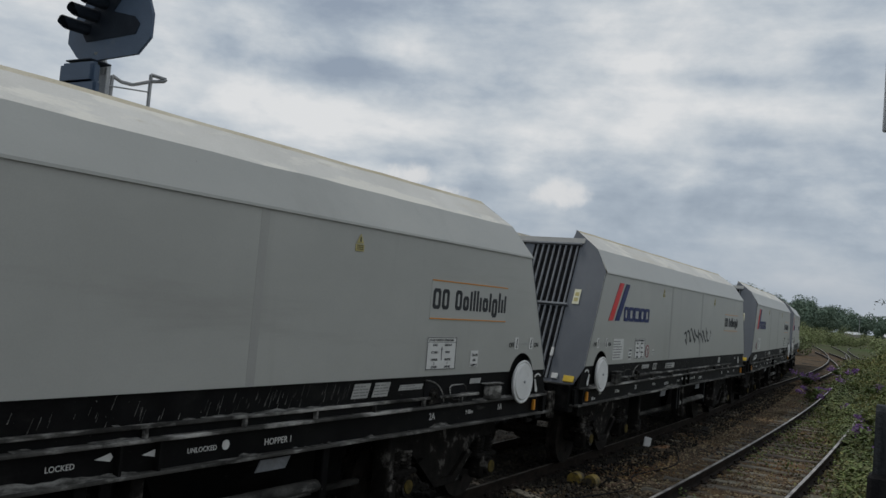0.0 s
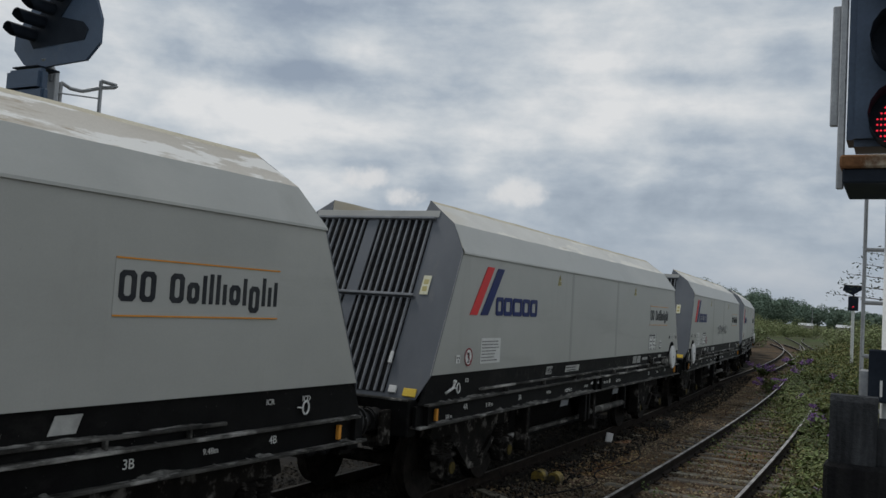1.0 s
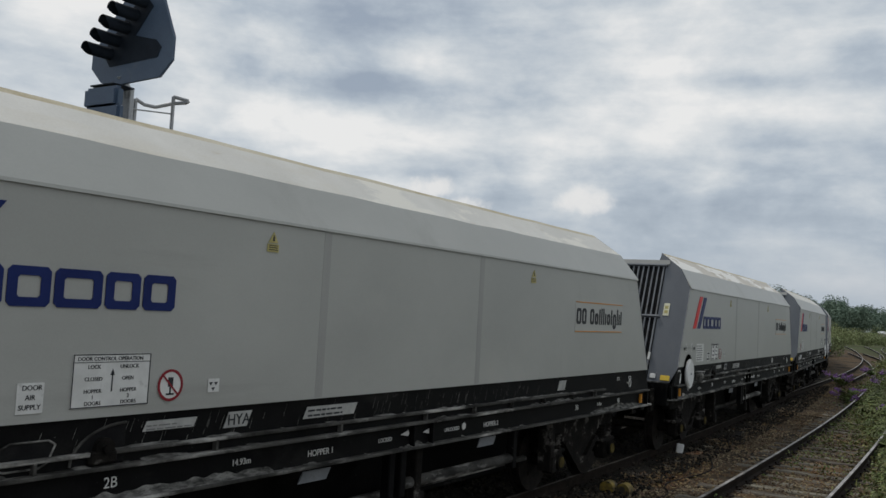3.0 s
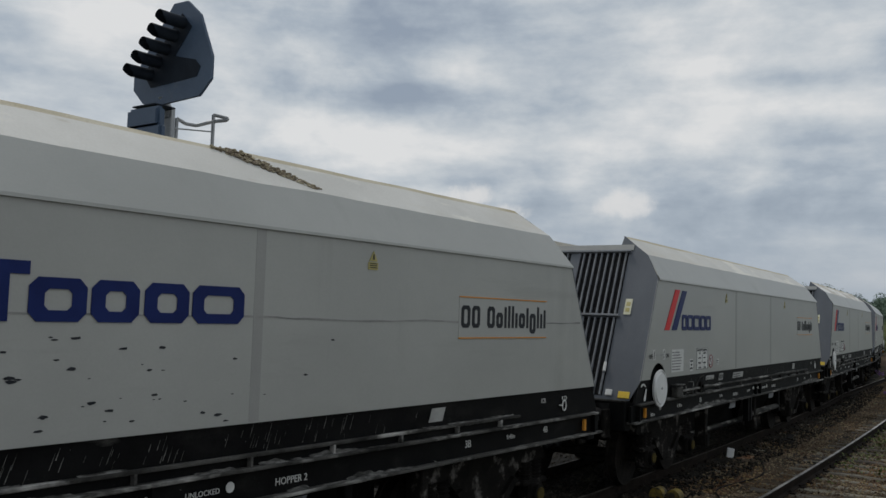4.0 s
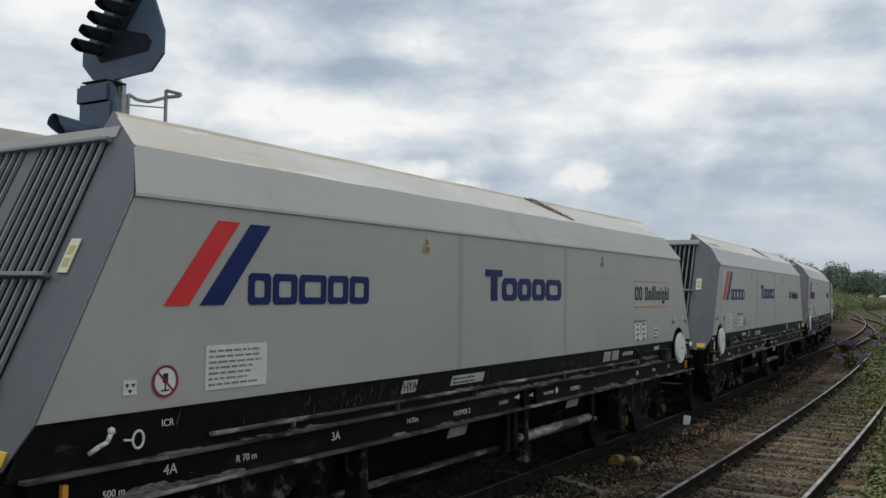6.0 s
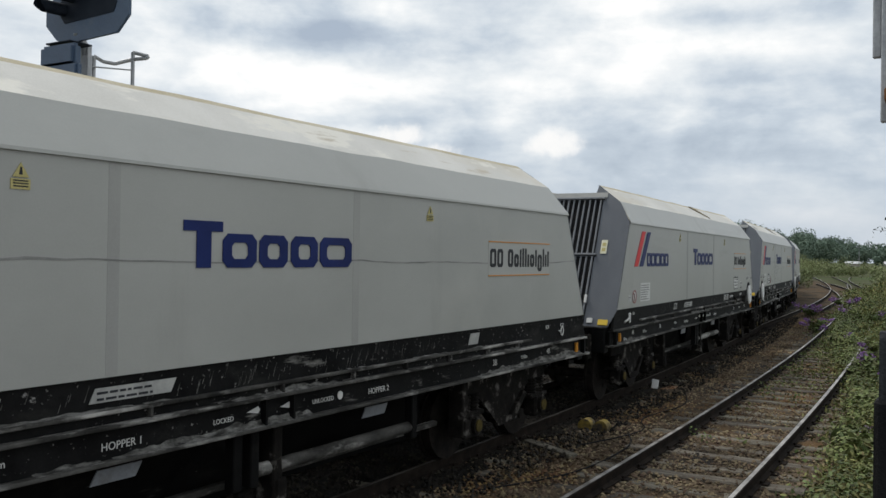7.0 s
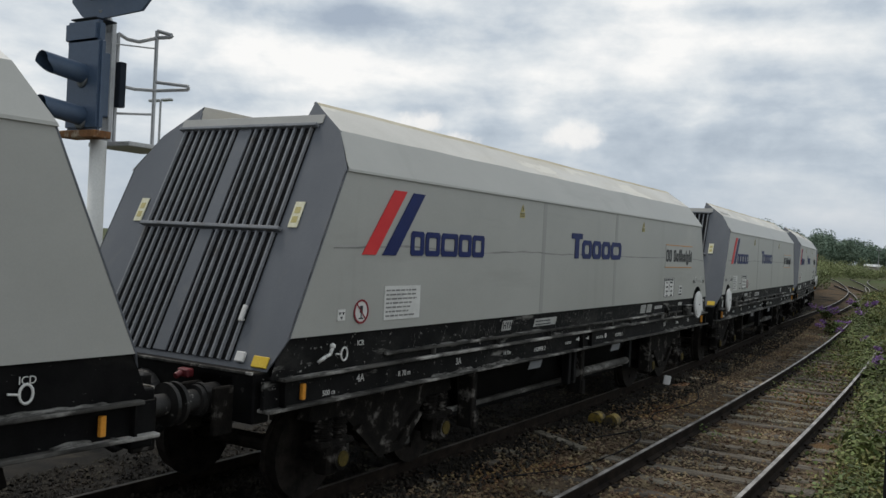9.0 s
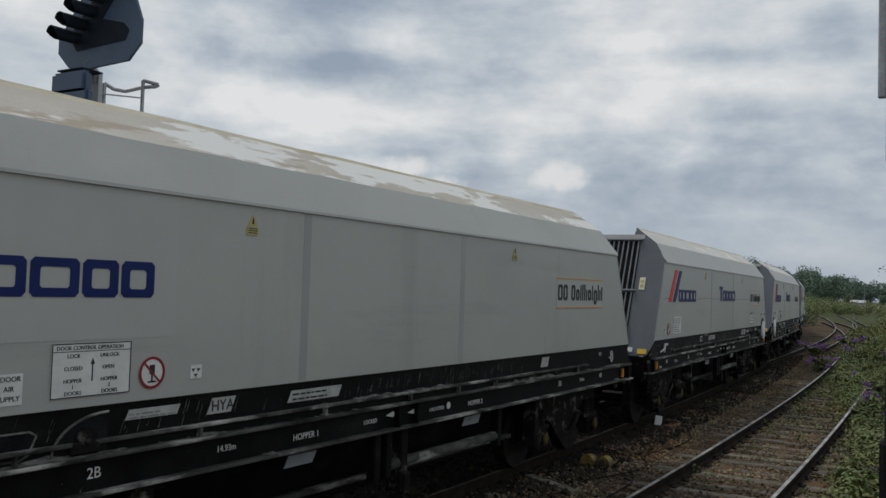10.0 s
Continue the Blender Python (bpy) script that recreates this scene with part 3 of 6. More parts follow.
def arch_outline():
    """The side panel's outline with the round notch for the brake wheel at its -x end."""
    cx, cz, r = -6.01, 1.54, 0.37
    half = math.sqrt(r * r - (FLOOR - cz) ** 2)
    a = math.atan2(FLOOR - cz, half)
    arc = [(cx + r * math.cos(t), cz + r * math.sin(t)) for t in [math.pi - a + (2 * a - math.pi) * i / 14 for i in range(15)]]
    return [(-end_x(FLOOR), FLOOR)] + arc + [(end_x(FLOOR), FLOOR), (end_x(CREASE), CREASE), (-end_x(CREASE), CREASE)]


def wagon_meshes():
    M = {}
    bm = bmesh.new()                                        # side sheet, one for each side
    prism(bm, arch_outline(), -HALF, -HALF + 0.012)
    M["side_sheet"] = mesh_of("side_sheet", bm, GREY)
    bm = bmesh.new()                                        # pressed seams on the side
    rounded(bm, -0.05, 0.05, -HALF - 0.002, -HALF + 0.004, FLOOR + 0.01, CREASE - 0.02, 0.0015)
    M["seam"] = mesh_of("seam", bm, SEAM)
    bm = bmesh.new()                                        # canopy: lip, slope, upper slope and inner fold
    prof = [(HALF + 0.002, CREASE - 0.015), (HALF + 0.022, CREASE - 0.012), (HALF + 0.018, CREASE + 0.012), (1.19, SHOULDER), (0.815, 3.81), (0.76, PEAK), (0.74, PEAK), (0.80, 3.45)]
    rows = []
    n = 40
    for k in range(n + 1):
        row = []
        for i, (w, z) in enumerate(prof):
            ex = end_x(min(z, PEAK))
            x = -ex + 2 * ex * k / n
            dent = 0.012 * noise.noise((x * 1.3, w * 5, 2)) if i in (3, 4, 5, 6) else 0
            row.append(bm.verts.new((x, -w + dent, z + dent)))
        rows.append(row)
    for r, q in zip(rows, rows[1:]):
        for i in range(len(prof) - 1):
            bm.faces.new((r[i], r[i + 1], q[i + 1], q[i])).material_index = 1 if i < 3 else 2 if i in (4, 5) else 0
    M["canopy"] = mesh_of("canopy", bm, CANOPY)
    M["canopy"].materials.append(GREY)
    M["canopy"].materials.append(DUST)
    M["canopy_flaked"] = M["canopy"].copy()
    M["canopy_flaked"].materials[0] = FLAKED
    bm = bmesh.new()                                        # inner floor of the open hopper
    box(bm, -5.7, 5.7, -0.85, 0.85, 2.9, 3.3)
    M["load"] = mesh_of("load", bm, DUST)
    # end sheet in the x-z slope of the -x end
    bm = bmesh.new()
    outline = [(-1.30, 1.40), (-HALF - 0.003, FLOOR), (-HALF - 0.003, CREASE), (-1.19, SHOULDER), (-0.76, PEAK), (-0.73, 3.71), (0.73, 3.71), (0.76, PEAK), (1.19, SHOULDER), (HALF + 0.003, CREASE), (HALF + 0.003, FLOOR), (1.30, 1.40)]
    a = [bm.verts.new((-end_x(z), y, z)) for y, z in outline]
    b = [bm.verts.new((-end_x(z) + 0.015, y, z)) for y, z in outline]
    bm.faces.new(a)
    bm.faces.new(b[::-1])
    for i in range(len(a)):
        j = (i + 1) % len(a)
        bm.faces.new((a[i], a[j], b[j], b[i]))
    M["end_sheet"] = mesh_of("end_sheet", bm, ENDPAINT)
    # pieces laid on the end sheet: local u across, v up the slope, w outward
    bm = bmesh.new()
    rounded(bm, -0.95, 0.95, 0.50, 0.60, 0.0, 0.012, 0.004)
    M["top_rail"] = mesh_of("top_rail", bm, SEAM)
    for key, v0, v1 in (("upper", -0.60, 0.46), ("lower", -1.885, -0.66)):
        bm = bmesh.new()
        # dark backing that paints the shade between the ribs
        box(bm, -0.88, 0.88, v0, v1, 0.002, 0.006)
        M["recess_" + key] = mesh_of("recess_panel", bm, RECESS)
        bm = bmesh.new()
        prism(bm, [(-0.016, 0.006), (-0.010, 0.030), (0.010, 0.030), (0.016, 0.006)], v0, v1)
        M["rib_" + key] = mesh_of("rib", bm, RIBPAINT)
        bm = bmesh.new()
        rounded(bm, -0.085, 0.085, v0, v1, 0.002, 0.022, 0.005)
        M["strip_" + key] = mesh_of("centre_strip", bm, ENDPAINT)
    for key, v in (("bar_top", 0.47), ("bar_mid", -0.63)):
        bm = bmesh.new()
        rounded(bm, -0.92, 0.92, v - 0.018, v + 0.018, 0.0, 0.06, 0.006)
        M[key] = mesh_of("cross_bar", bm, RIBPAINT)
    bm = bmesh.new()
    rounded(bm, -0.055, 0.055, -0.13, 0.13, 0.002, 0.012, 0.002)
    M["tag"] = mesh_of("warning_tag", bm, CREAM)
    bm = bmesh.new()
    box(bm, -0.032, 0.032, -0.085, -0.02, 0.012, 0.014)
    box(bm, -0.032, 0.032, 0.01, 0.075, 0.012, 0.014)
    M["tag_mark"] = mesh_of("tag_mark", bm, PALEYELLOW)
    bm = bmesh.new()
    rounded(bm, -0.085, 0.085, -0.05, 0.05, 0.0, 0.02, 0.005)
    M["yellow_block"] = mesh_of("yellow_block", bm, YELLOW)
    bm = bmesh.new()
    rounded(bm, -0.022, 0.022, -0.075, 0.075, 0.03, 0.06, 0.008)
    tube(bm, (0, -0.05, 0.0), (0, -0.05, 0.035), 0.012, 8)
    M["latch"] = mesh_of("latch_handle", bm, PLATE)
    bm = bmesh.new()
    rounded(bm, -0.05, 0.05, -0.045, 0.045, 0.0, 0.03, 0.006)
    M["lamp_bracket"] = mesh_of("lamp_bracket", bm, PLATE)
    # underframe, one for each side
    bm = bmesh.new()
    prism(bm, [(-6.87, 1.34), (6.87, 1.34), (6.72, FLOOR + 0.01), (-6.72, FLOOR + 0.01)], -HALF + 0.03, -HALF + 0.07)
    M["side_sill"] = mesh_of("side_sill", bm, BLACK)
    bm = bmesh.new()
    rounded(bm, -6.80, 6.80, -HALF - 0.035, -HALF + 0.10, 1.325, 1.355, 0.006)
    M["ledge"] = mesh_of("ledge", bm, SPLASH)
    bm = bmesh.new()
    rounded(bm, -5.3, 4.9, -HALF - 0.015, -HALF + 0.03, 1.425, 1.455, 0.006)
    M["step_rail"] = mesh_of("step_rail", bm, SPLASH)
    bm = bmesh.new()
    box(bm, -6.95, 6.95, -HALF + 0.05, -HALF + 0.09, 1.10, 1.33)
    M["sole_bar"] = mesh_of("sole_bar", bm, BLACK)
    bm = bmesh.new()
    rounded(bm, -6.95, 6.95, -HALF - 0.02, -HALF + 0.13, 1.075, 1.105, 0.006)
    M["flange"] = mesh_of("flange", bm, SPLASH)
    for key in ("side_sill", "sole_bar"):
        M[key + "_dusty"] = M[key].copy()
        M[key + "_dusty"].materials[0] = DUSTED
    bm = bmesh.new()
    prism(bm, [(-0.012, 1.105), (0.012, 1.105), (0.012, 1.33), (-0.012, 1.33)], -HALF - 0.01, -HALF + 0.10)
    M["stiffener"] = mesh_of("stiffener", bm, BLACK)
    bm = bmesh.new()
    rounded(bm, -7.0, -6.80, -1.30, 1.30, 0.98, 1.40, 0.012)
    rounded(bm, -6.86, -6.6, -1.36, -1.22, 1.08, 1.36, 0.012)
    rounded(bm, -6.86, -6.6, 1.22, 1.36, 1.08, 1.36, 0.012)
    M["headstock"] = mesh_of("headstock", bm, BLACK)
    bm = bmesh.new()
    tube(bm, (-7.0, 0, 1.05), (-7.12, 0, 1.05), 0.25, 18, 0.21)
    tube(bm, (-7.12, 0, 1.05), (-7.465, 0, 1.05), 0.165, 18)
    tube(bm, (-7.30, 0, 1.05), (-7.36, 0, 1.05), 0.20, 18)
    rounded(bm, -7.22, -7.12, -0.24, 0.24, 0.74, 1.30, 0.02)
    M["coupler"] = mesh_of("coupler", bm, COUPLER)
    bm = bmesh.new()
    pipe(bm, [(-6.98, 0, 1.05), (-7.10, 0, 1.0), (-7.22, 0.01, 0.82), (-7.34, 0.02, 0.74), (-7.46, 0.03, 0.78)], 0.028, 8)
    M["brake_hose"] = mesh_of("brake_hose", bm, TAR, True)
    bm = bmesh.new()
    rounded(bm, -0.022, 0.022, -0.02, 0.02, -0.07, 0.07, 0.005)
    M["orange_tag"] = mesh_of("orange_tag", bm, ORANGE)
    bm = bmesh.new()
    pipe(bm, [(0.0, 0, 0.0), (0.04, -0.05, 0.05), (0.09, -0.06, 0.07), (0.12, -0.06, 0.13)], 0.016, 8)
    bmesh.ops.create_icosphere(bm, subdivisions=1, radius=0.03, matrix=Matrix.Translation((0.12, -0.06, 0.14)))
    M["lever"] = mesh_of("release_lever", bm, PLATE, True)
    bm = bmesh.new()
    rounded(bm, -0.05, 0.05, -0.09, 0.09, -0.05, 0.05, 0.015)
    tube(bm, (-0.05, 0.02, 0.0), (-0.13, 0.02, -0.03), 0.035, 10)
    M["hose_tap"] = mesh_of("hose_tap", bm, TAPRED)
    # brake wheel
    bm = bmesh.new()
    tube(bm, (0, 0, 0), (0, -0.03, 0), 0.262, 40)
    tube(bm, (0, -0.03, 0), (0, -0.05, 0), 0.235, 40, 0.225)
    M["wheel_disc"] = mesh_of("wheel_disc", bm, WHITE)
    bm = bmesh.new()
    seg = 40
    rings = []
    for i in range(seg):
        t = i * math.tau / seg
        rings.append([bm.verts.new(((0.266 + 0.014 * math.cos(u)) * math.cos(t), -0.03 + 0.014 * math.sin(u), (0.266 + 0.014 * math.cos(u)) * math.sin(t))) for u in [k * math.tau / 8 for k in range(8)]])
    for i in range(seg):
        for k in range(8):
            bm.faces.new((rings[i][k], rings[i][(k + 1) % 8], rings[(i + 1) % seg][(k + 1) % 8], rings[(i + 1) % seg][k]))
    M["wheel_rim"] = mesh_of("wheel_rim", bm, WHITE, True)
    bm = bmesh.new()
    tube(bm, (0, -0.05, 0), (0, -0.065, 0), 0.017, 12)
    M["wheel_hub"] = mesh_of("wheel_hub", bm, GALV)
    bm = bmesh.new()
    prism(bm, [(-6.01 + 0.40 * math.cos(t), 1.54 + 0.40 * math.sin(t)) for t in [k * math.tau / 24 for k in range(24)]], -HALF + 0.10, -HALF + 0.12)
    M["arch_panel"] = mesh_of("arch_panel", bm, BLACK)
    # chutes, pipe, hangers
    bm = bmesh.new()
    for x in (-1.75, 1.75):
        v = [bm.verts.new(p) for p in ((x - 1.6, -1.1, 1.3), (x + 1.6, -1.1, 1.3), (x + 1.6, 1.1, 1.3), (x - 1.6, 1.1, 1.3), (x - 0.9, -0.75, 0.42), (x + 0.9, -0.75, 0.42), (x + 0.9, 0.75, 0.42), (x - 0.9, 0.75, 0.42))]
        for f in ((0, 1, 2, 3), (4, 7, 6, 5), (0, 4, 5, 1), (1, 5, 6, 2), (2, 6, 7, 3), (3, 7, 4, 0)):
            bm.faces.new([v[i] for i in f])
    box(bm, -3.3, 3.3, -0.7, 0.7, 0.36, 1.3)
    M["chute"] = mesh_of("discharge_chute", bm, BLACK)
    bm = bmesh.new()
    tube(bm, (-0.25, -1.27, 0.70), (2.2, -1.27, 0.70), 0.06, 12)
    M["air_pipe"] = mesh_of("air_cylinder", bm, SPLASH, True)
    bm = bmesh.new()
    rounded(bm, -0.05, 0.05, -1.33, -1.22, 0.58, 1.10, 0.01)
    M["hanger"] = mesh_of("hanger", bm, BLACK)
    bm = bmesh.new()
    rounded(bm, -3.6, -3.1, -1.32, -1.0, 1.12, 1.30, 0.02)
    tube(bm, (-3.9, -1.36, 1.46), (-3.9, -1.15, 1.46), 0.13, 14)
    tube(bm, (4.3, -1.36, 1.50), (4.3, -1.15, 1.50), 0.11, 14)
    M["valve_gear"] = mesh_of("valve_gear", bm, BOGIE)
    # pockets and fittings on the black sill, drawn for the brake wheel at the -x end
    y = -HALF + 0.027
    bm = bmesh.new()
    arch = [(-4.14, 1.37)] + [(-3.72 - 0.42 * math.cos(t), 1.37 + 0.26 * math.sin(t)) for t in [i * math.pi / 20 for i in range(11)]] + [(-3.72, 1.37)]
    # flat near-black sheet stands in for the shaded hollow
    prism(bm, arch, y - 0.006, y)
    M["pocket"] = mesh_of("sill_pocket", bm, RECESS)
    bm = bmesh.new()
    for p, q in zip(arch[1:], arch[2:-1]):
        tube(bm, (p[0], y - 0.008, p[1]), (q[0], y - 0.008, q[1]), 0.010, 6)
    M["pocket_rim"] = mesh_of("pocket_rim", bm, SPLASH)
    bm = bmesh.new()
    rounded(bm, -4.02, -3.80, y - 0.05, y - 0.004, 1.37, 1.46, 0.015)
    tube(bm, (-3.90, y - 0.045, 1.47), (-3.90, y - 0.004, 1.47), 0.075, 14)
    tube(bm, (-3.90, y - 0.07, 1.47), (-3.90, y - 0.04, 1.47), 0.03, 10)
    M["pocket_valve"] = mesh_of("valve", bm, BOGIE)
    bm = bmesh.new()
    slot = [(-4.64 + 0.05, 1.39), (-4.36, 1.39), (-4.30, 1.42), (-4.25, 1.53), (-4.30, 1.56), (-4.56, 1.56), (-4.62, 1.53), (-4.66, 1.42)]
    # another flat sheet whose near-black colour paints the slot's inner shade
    prism(bm, slot, y - 0.005, y)
    M["slot"] = mesh_of("sill_slot", bm, RECESS)
    bm = bmesh.new()
    for p, q in zip(slot, slot[1:] + slot[:1]):
        tube(bm, (p[0], y - 0.007, p[1]), (q[0], y - 0.007, q[1]), 0.007, 6)
    M["slot_rim"] = mesh_of("slot_rim", bm, SPLASH)
    bm = bmesh.new()
    rounded(bm, -5.36, -5.06, y - 0.10, y - 0.004, 1.36, 1.52, 0.012)
    rounded(bm, -5.38, -5.00, y - 0.115, y - 0.004, 1.545, 1.56, 0.004)
    M["step_box"] = mesh_of("step_box", bm, SPLASH)
    bm = bmesh.new()
    pts = [(-6.57 + 0.14 * math.cos(t), 1.49 + 0.14 * math.sin(t)) for t in [radians(44 + 11 * i) for i in range(9)]]
    inner = [(-6.57 + 0.118 * math.cos(t), 1.49 + 0.118 * math.sin(t)) for t in [radians(132 - 11 * i) for i in range(9)]]
    prism(bm, pts + inner, y - 0.008, y - 0.003)
    M["indicator_arc"] = mesh_of("indicator_arc", bm, PLATE)
    bm = bmesh.new()
    prism(bm, [(-0.012, 0.0), (0.012, 0.0), (0.022, -0.10), (0.030, -0.16), (0.0, -0.19), (-0.030, -0.16), (-0.022, -0.10)], -0.012, 0.0)
    M["paddle"] = mesh_of("indicator_handle", bm, PLATE)
    bm = bmesh.new()
    ring = [(0.045 * math.cos(i * math.tau / 14), 0, 0.06 * math.sin(i * math.tau / 14)) for i in range(15)]
    pipe(bm, ring, 0.009, 6)
    tube(bm, (-0.045, 0, 0), (-0.12, 0, 0.01), 0.008, 6)
    M["pull_ring"] = mesh_of("pull_ring", bm, PLATE)
    bm = bmesh.new()
    rounded(bm, -0.012, 0.012, -HALF - 0.02, -HALF + 0.03, 1.355, 1.43, 0.004)
    M["rail_bracket"] = mesh_of("rail_bracket", bm, SPLASH)
    bm = bmesh.new()
    prism(bm, [(-0.22, 0.93), (0.16, 0.93), (0.22, 1.03), (-0.16, 1.03)], -HALF + 0.10, -HALF + 0.11)
    M["hung_plate"] = mesh_of("hung_plate", bm, RIBPAINT)
    bm = bmesh.new()
    rounded(bm, -3.3, 3.3, -0.96, -0.88, 0.50, 0.56, 0.012)
    M["door_beam"] = mesh_of("door_beam", bm, SPLASH)
    bm = bmesh.new()
    rounded(bm, -0.06, 0.06, -1.34, -1.14, 0.40, 1.10, 0.012)
    rounded(bm, -0.03, 0.10, -1.36, -1.30, 0.38, 0.60, 0.012)
    M["door_post"] = mesh_of("door_post", bm, BOGIE)
    bm = bmesh.new()
    rounded(bm, -7.012, -6.99, -1.28, 1.28, 1.385, 1.41, 0.004)
    M["headstock_edge"] = mesh_of("headstock_edge", bm, SPLASH)
    bm = bmesh.new()
    rounded(bm, -7.20, -6.99, -0.03, 0.03, 0.88, 1.28, 0.012)
    M["buffer_bracket"] = mesh_of("buffer_bracket", bm, BOGIE)
    # bogie, centred on its pivot
    bm = bmesh.new()
    prism(bm, [(-1.30, 0.84), (-1.26, 0.97), (-0.60, 1.02), (0.60, 1.02), (1.26, 0.97), (1.30, 0.84), (1.12, 0.80), (0.72, 0.78), (0.56, 0.66), (0.20, 0.36), (-0.20, 0.36), (-0.56, 0.66), (-0.72, 0.78), (-1.12, 0.80)], -1.10, -0.96)
    prism(bm, [(-0.62, 0.66), (-0.52, 0.70), (-0.16, 0.42), (0.16, 0.42), (0.52, 0.70), (0.62, 0.66), (0.22, 0.33), (-0.22, 0.33)], -1.15, -1.10)
    M["side_frame"] = mesh_of("side_frame", bm, BOGIE)
    bm = bmesh.new()
    prof = []
    for k in range(5):
        prof += [(0.62 + k * 0.044, 0.085), (0.628 + k * 0.044, 0.105), (0.642 + k * 0.044, 0.105), (0.652 + k * 0.044, 0.085)]
    rings = [[bm.verts.new((r * math.cos(i * math.tau / 10), -1.08 + r * math.sin(i * math.tau / 10), h)) for i in range(10)] for h, r in prof]
    for a, b in zip(rings, rings[1:]):
        for i in range(10):
            bm.faces.new((a[i], a[(i + 1) % 10], b[(i + 1) % 10], b[i]))
    M["spring"] = mesh_of("spring", bm, BOGIE)
    bm = bmesh.new()
    rounded(bm, -0.15, 0.15, -1.20, -1.0, 0.30, 0.60, 0.03)
    rounded(bm, -0.27, 0.27, -1.19, -0.98, 0.56, 0.625, 0.02)
    tube(bm, (0, -1.2, 0.46), (0, -1.25, 0.46), 0.11, 14)
    M["axle_box"] = mesh_of("axle_box", bm, BOGIE)
    bm = bmesh.new()
    tube(bm, (0, -1.25, 0.46), (0, -1.265, 0.46), 0.075, 14)
    M["axle_cap"] = mesh_of("axle_cap", bm, CAPYELLOW)
    bm = bmesh.new()
    tube(bm, (-6.98, 0, 1.16), (-7.24, 0, 1.16), 0.125, 32)
    tube(bm, (-7.16, 0, 1.16), (-7.20, 0, 1.16), 0.14, 32)
    tube(bm, (-7.24, 0, 1.16), (-7.43, 0, 1.16), 0.09, 32)
    tube(bm, (-7.43, 0, 1.16), (-7.464, 0, 1.16), 0.175, 36)
    rounded(bm, -7.0, -6.96, -0.2, 0.2, 0.96, 1.36, 0.01)
    M["buffer"] = mesh_of("buffer", bm, COUPLER)
    bm = bmesh.new()
    rounded(bm, -0.22, 0.22, -1.05, 1.05, 0.62, 0.95, 0.03)
    M["bolster"] = mesh_of("bolster", bm, BOGIE)
    bm = bmesh.new()
    for y in (-0.7525, 0.7525):
        tube(bm, (0, y - 0.06, 0), (0, y + 0.06, 0), 0.45, 28)
        s = -1 if y < 0 else 1
        tube(bm, (0, y - s * 0.06, 0), (0, y - s * 0.10, 0), 0.48, 28)
    tube(bm, (0, -1.0, 0), (0, 1.0, 0), 0.085, 12)
    for k in range(3):
        t = k * math.tau / 3
        box(bm, math.cos(t) * 0.24 - 0.03, math.cos(t) * 0.24 + 0.03, -0.83, -0.82, math.sin(t) * 0.24 - 0.03, math.sin(t) * 0.24 + 0.03)
    M["wheelset"] = mesh_of("wheelset", bm, TYRE)
    bm = bmesh.new()
    rounded(bm, -0.62, -0.5, -1.0, -0.6, 0.28, 0.55, 0.02)
    rounded(bm, 0.5, 0.62, -1.0, -0.6, 0.28, 0.55, 0.02)
    M["brake_rigging"] = mesh_of("brake_rigging", bm, SPLASH)
    return M


def block_letters(bars, z0, mat, t, h, cut):
    """Plain hollow blocks with clipped corners in a word's place, one mesh each: (x0, x1, lower, upper); narrow ones are solid bars."""
    out = []
    for x0, x1, lo, hi in bars:
        bm = bmesh.new()
        front, back = -HALF - 0.009, -HALF - 0.004
        if x1 - x0 < 2.2 * t or hi - lo < 2.2 * h:
            box(bm, x0, x1, front, back, z0 + lo, z0 + hi)
        else:
            def clipped(a, b, c, d, q):
                return [(a + q, c), (b - q, c), (b, c + q), (b, d - q), (b - q, d), (a + q, d), (a, d - q), (a, c + q)]
            outer, inner = clipped(x0, x1, z0 + lo, z0 + hi, cut), clipped(x0 + t, x1 - t, z0 + lo + h, z0 + hi - h, cut * 0.5)
            ring = [[bm.verts.new((x, y, z)) for x, z in line] for line, y in ((outer, front), (inner, front), (inner, back), (outer, back))]
            for u, v in zip(ring, ring[1:] + ring[:1]):
                for i in range(8):
                    bm.faces.new((u[i], u[(i + 1) % 8], v[(i + 1) % 8], v[i]))
        out.append(mesh_of("letter_block", bm, mat))
    return out


def slant(x0, x1, x2, x3, z0, z1):
    bm = bmesh.new()
    prism(bm, [(x0, z0), (x1, z0), (x3, z1), (x2, z1)], -HALF - 0.010, -HALF - 0.004)
    return bm


def plate(x0, x1, z0, z1, y=-0.008, lean=0.0):
    bm = bmesh.new()
    prism(bm, [(x0, z0), (x1, z0), (x1 + lean, z1), (x0 + lean, z1)], -HALF + y, -HALF + y + 0.006)
    return bm


def text_bars(x0, x1, z0, z1, lines, seed, y=-0.011):
    """Rows of short bars in place of small print."""
    rng = random.Random(seed)
    bm = bmesh.new()
    step = (z1 - z0) / lines
    for k in range(lines):
        z = z1 - (k + 0.75) * step
        x = x0
        stop = x1 - rng.random() * (x1 - x0) * 0.35
        while x < stop:
            w = rng.uniform(0.03, 0.10)
            box(bm, x, min(x + w, stop), -HALF + y, -HALF + y + 0.003, z, z + step * 0.38)
            x += w + 0.018
    return bm


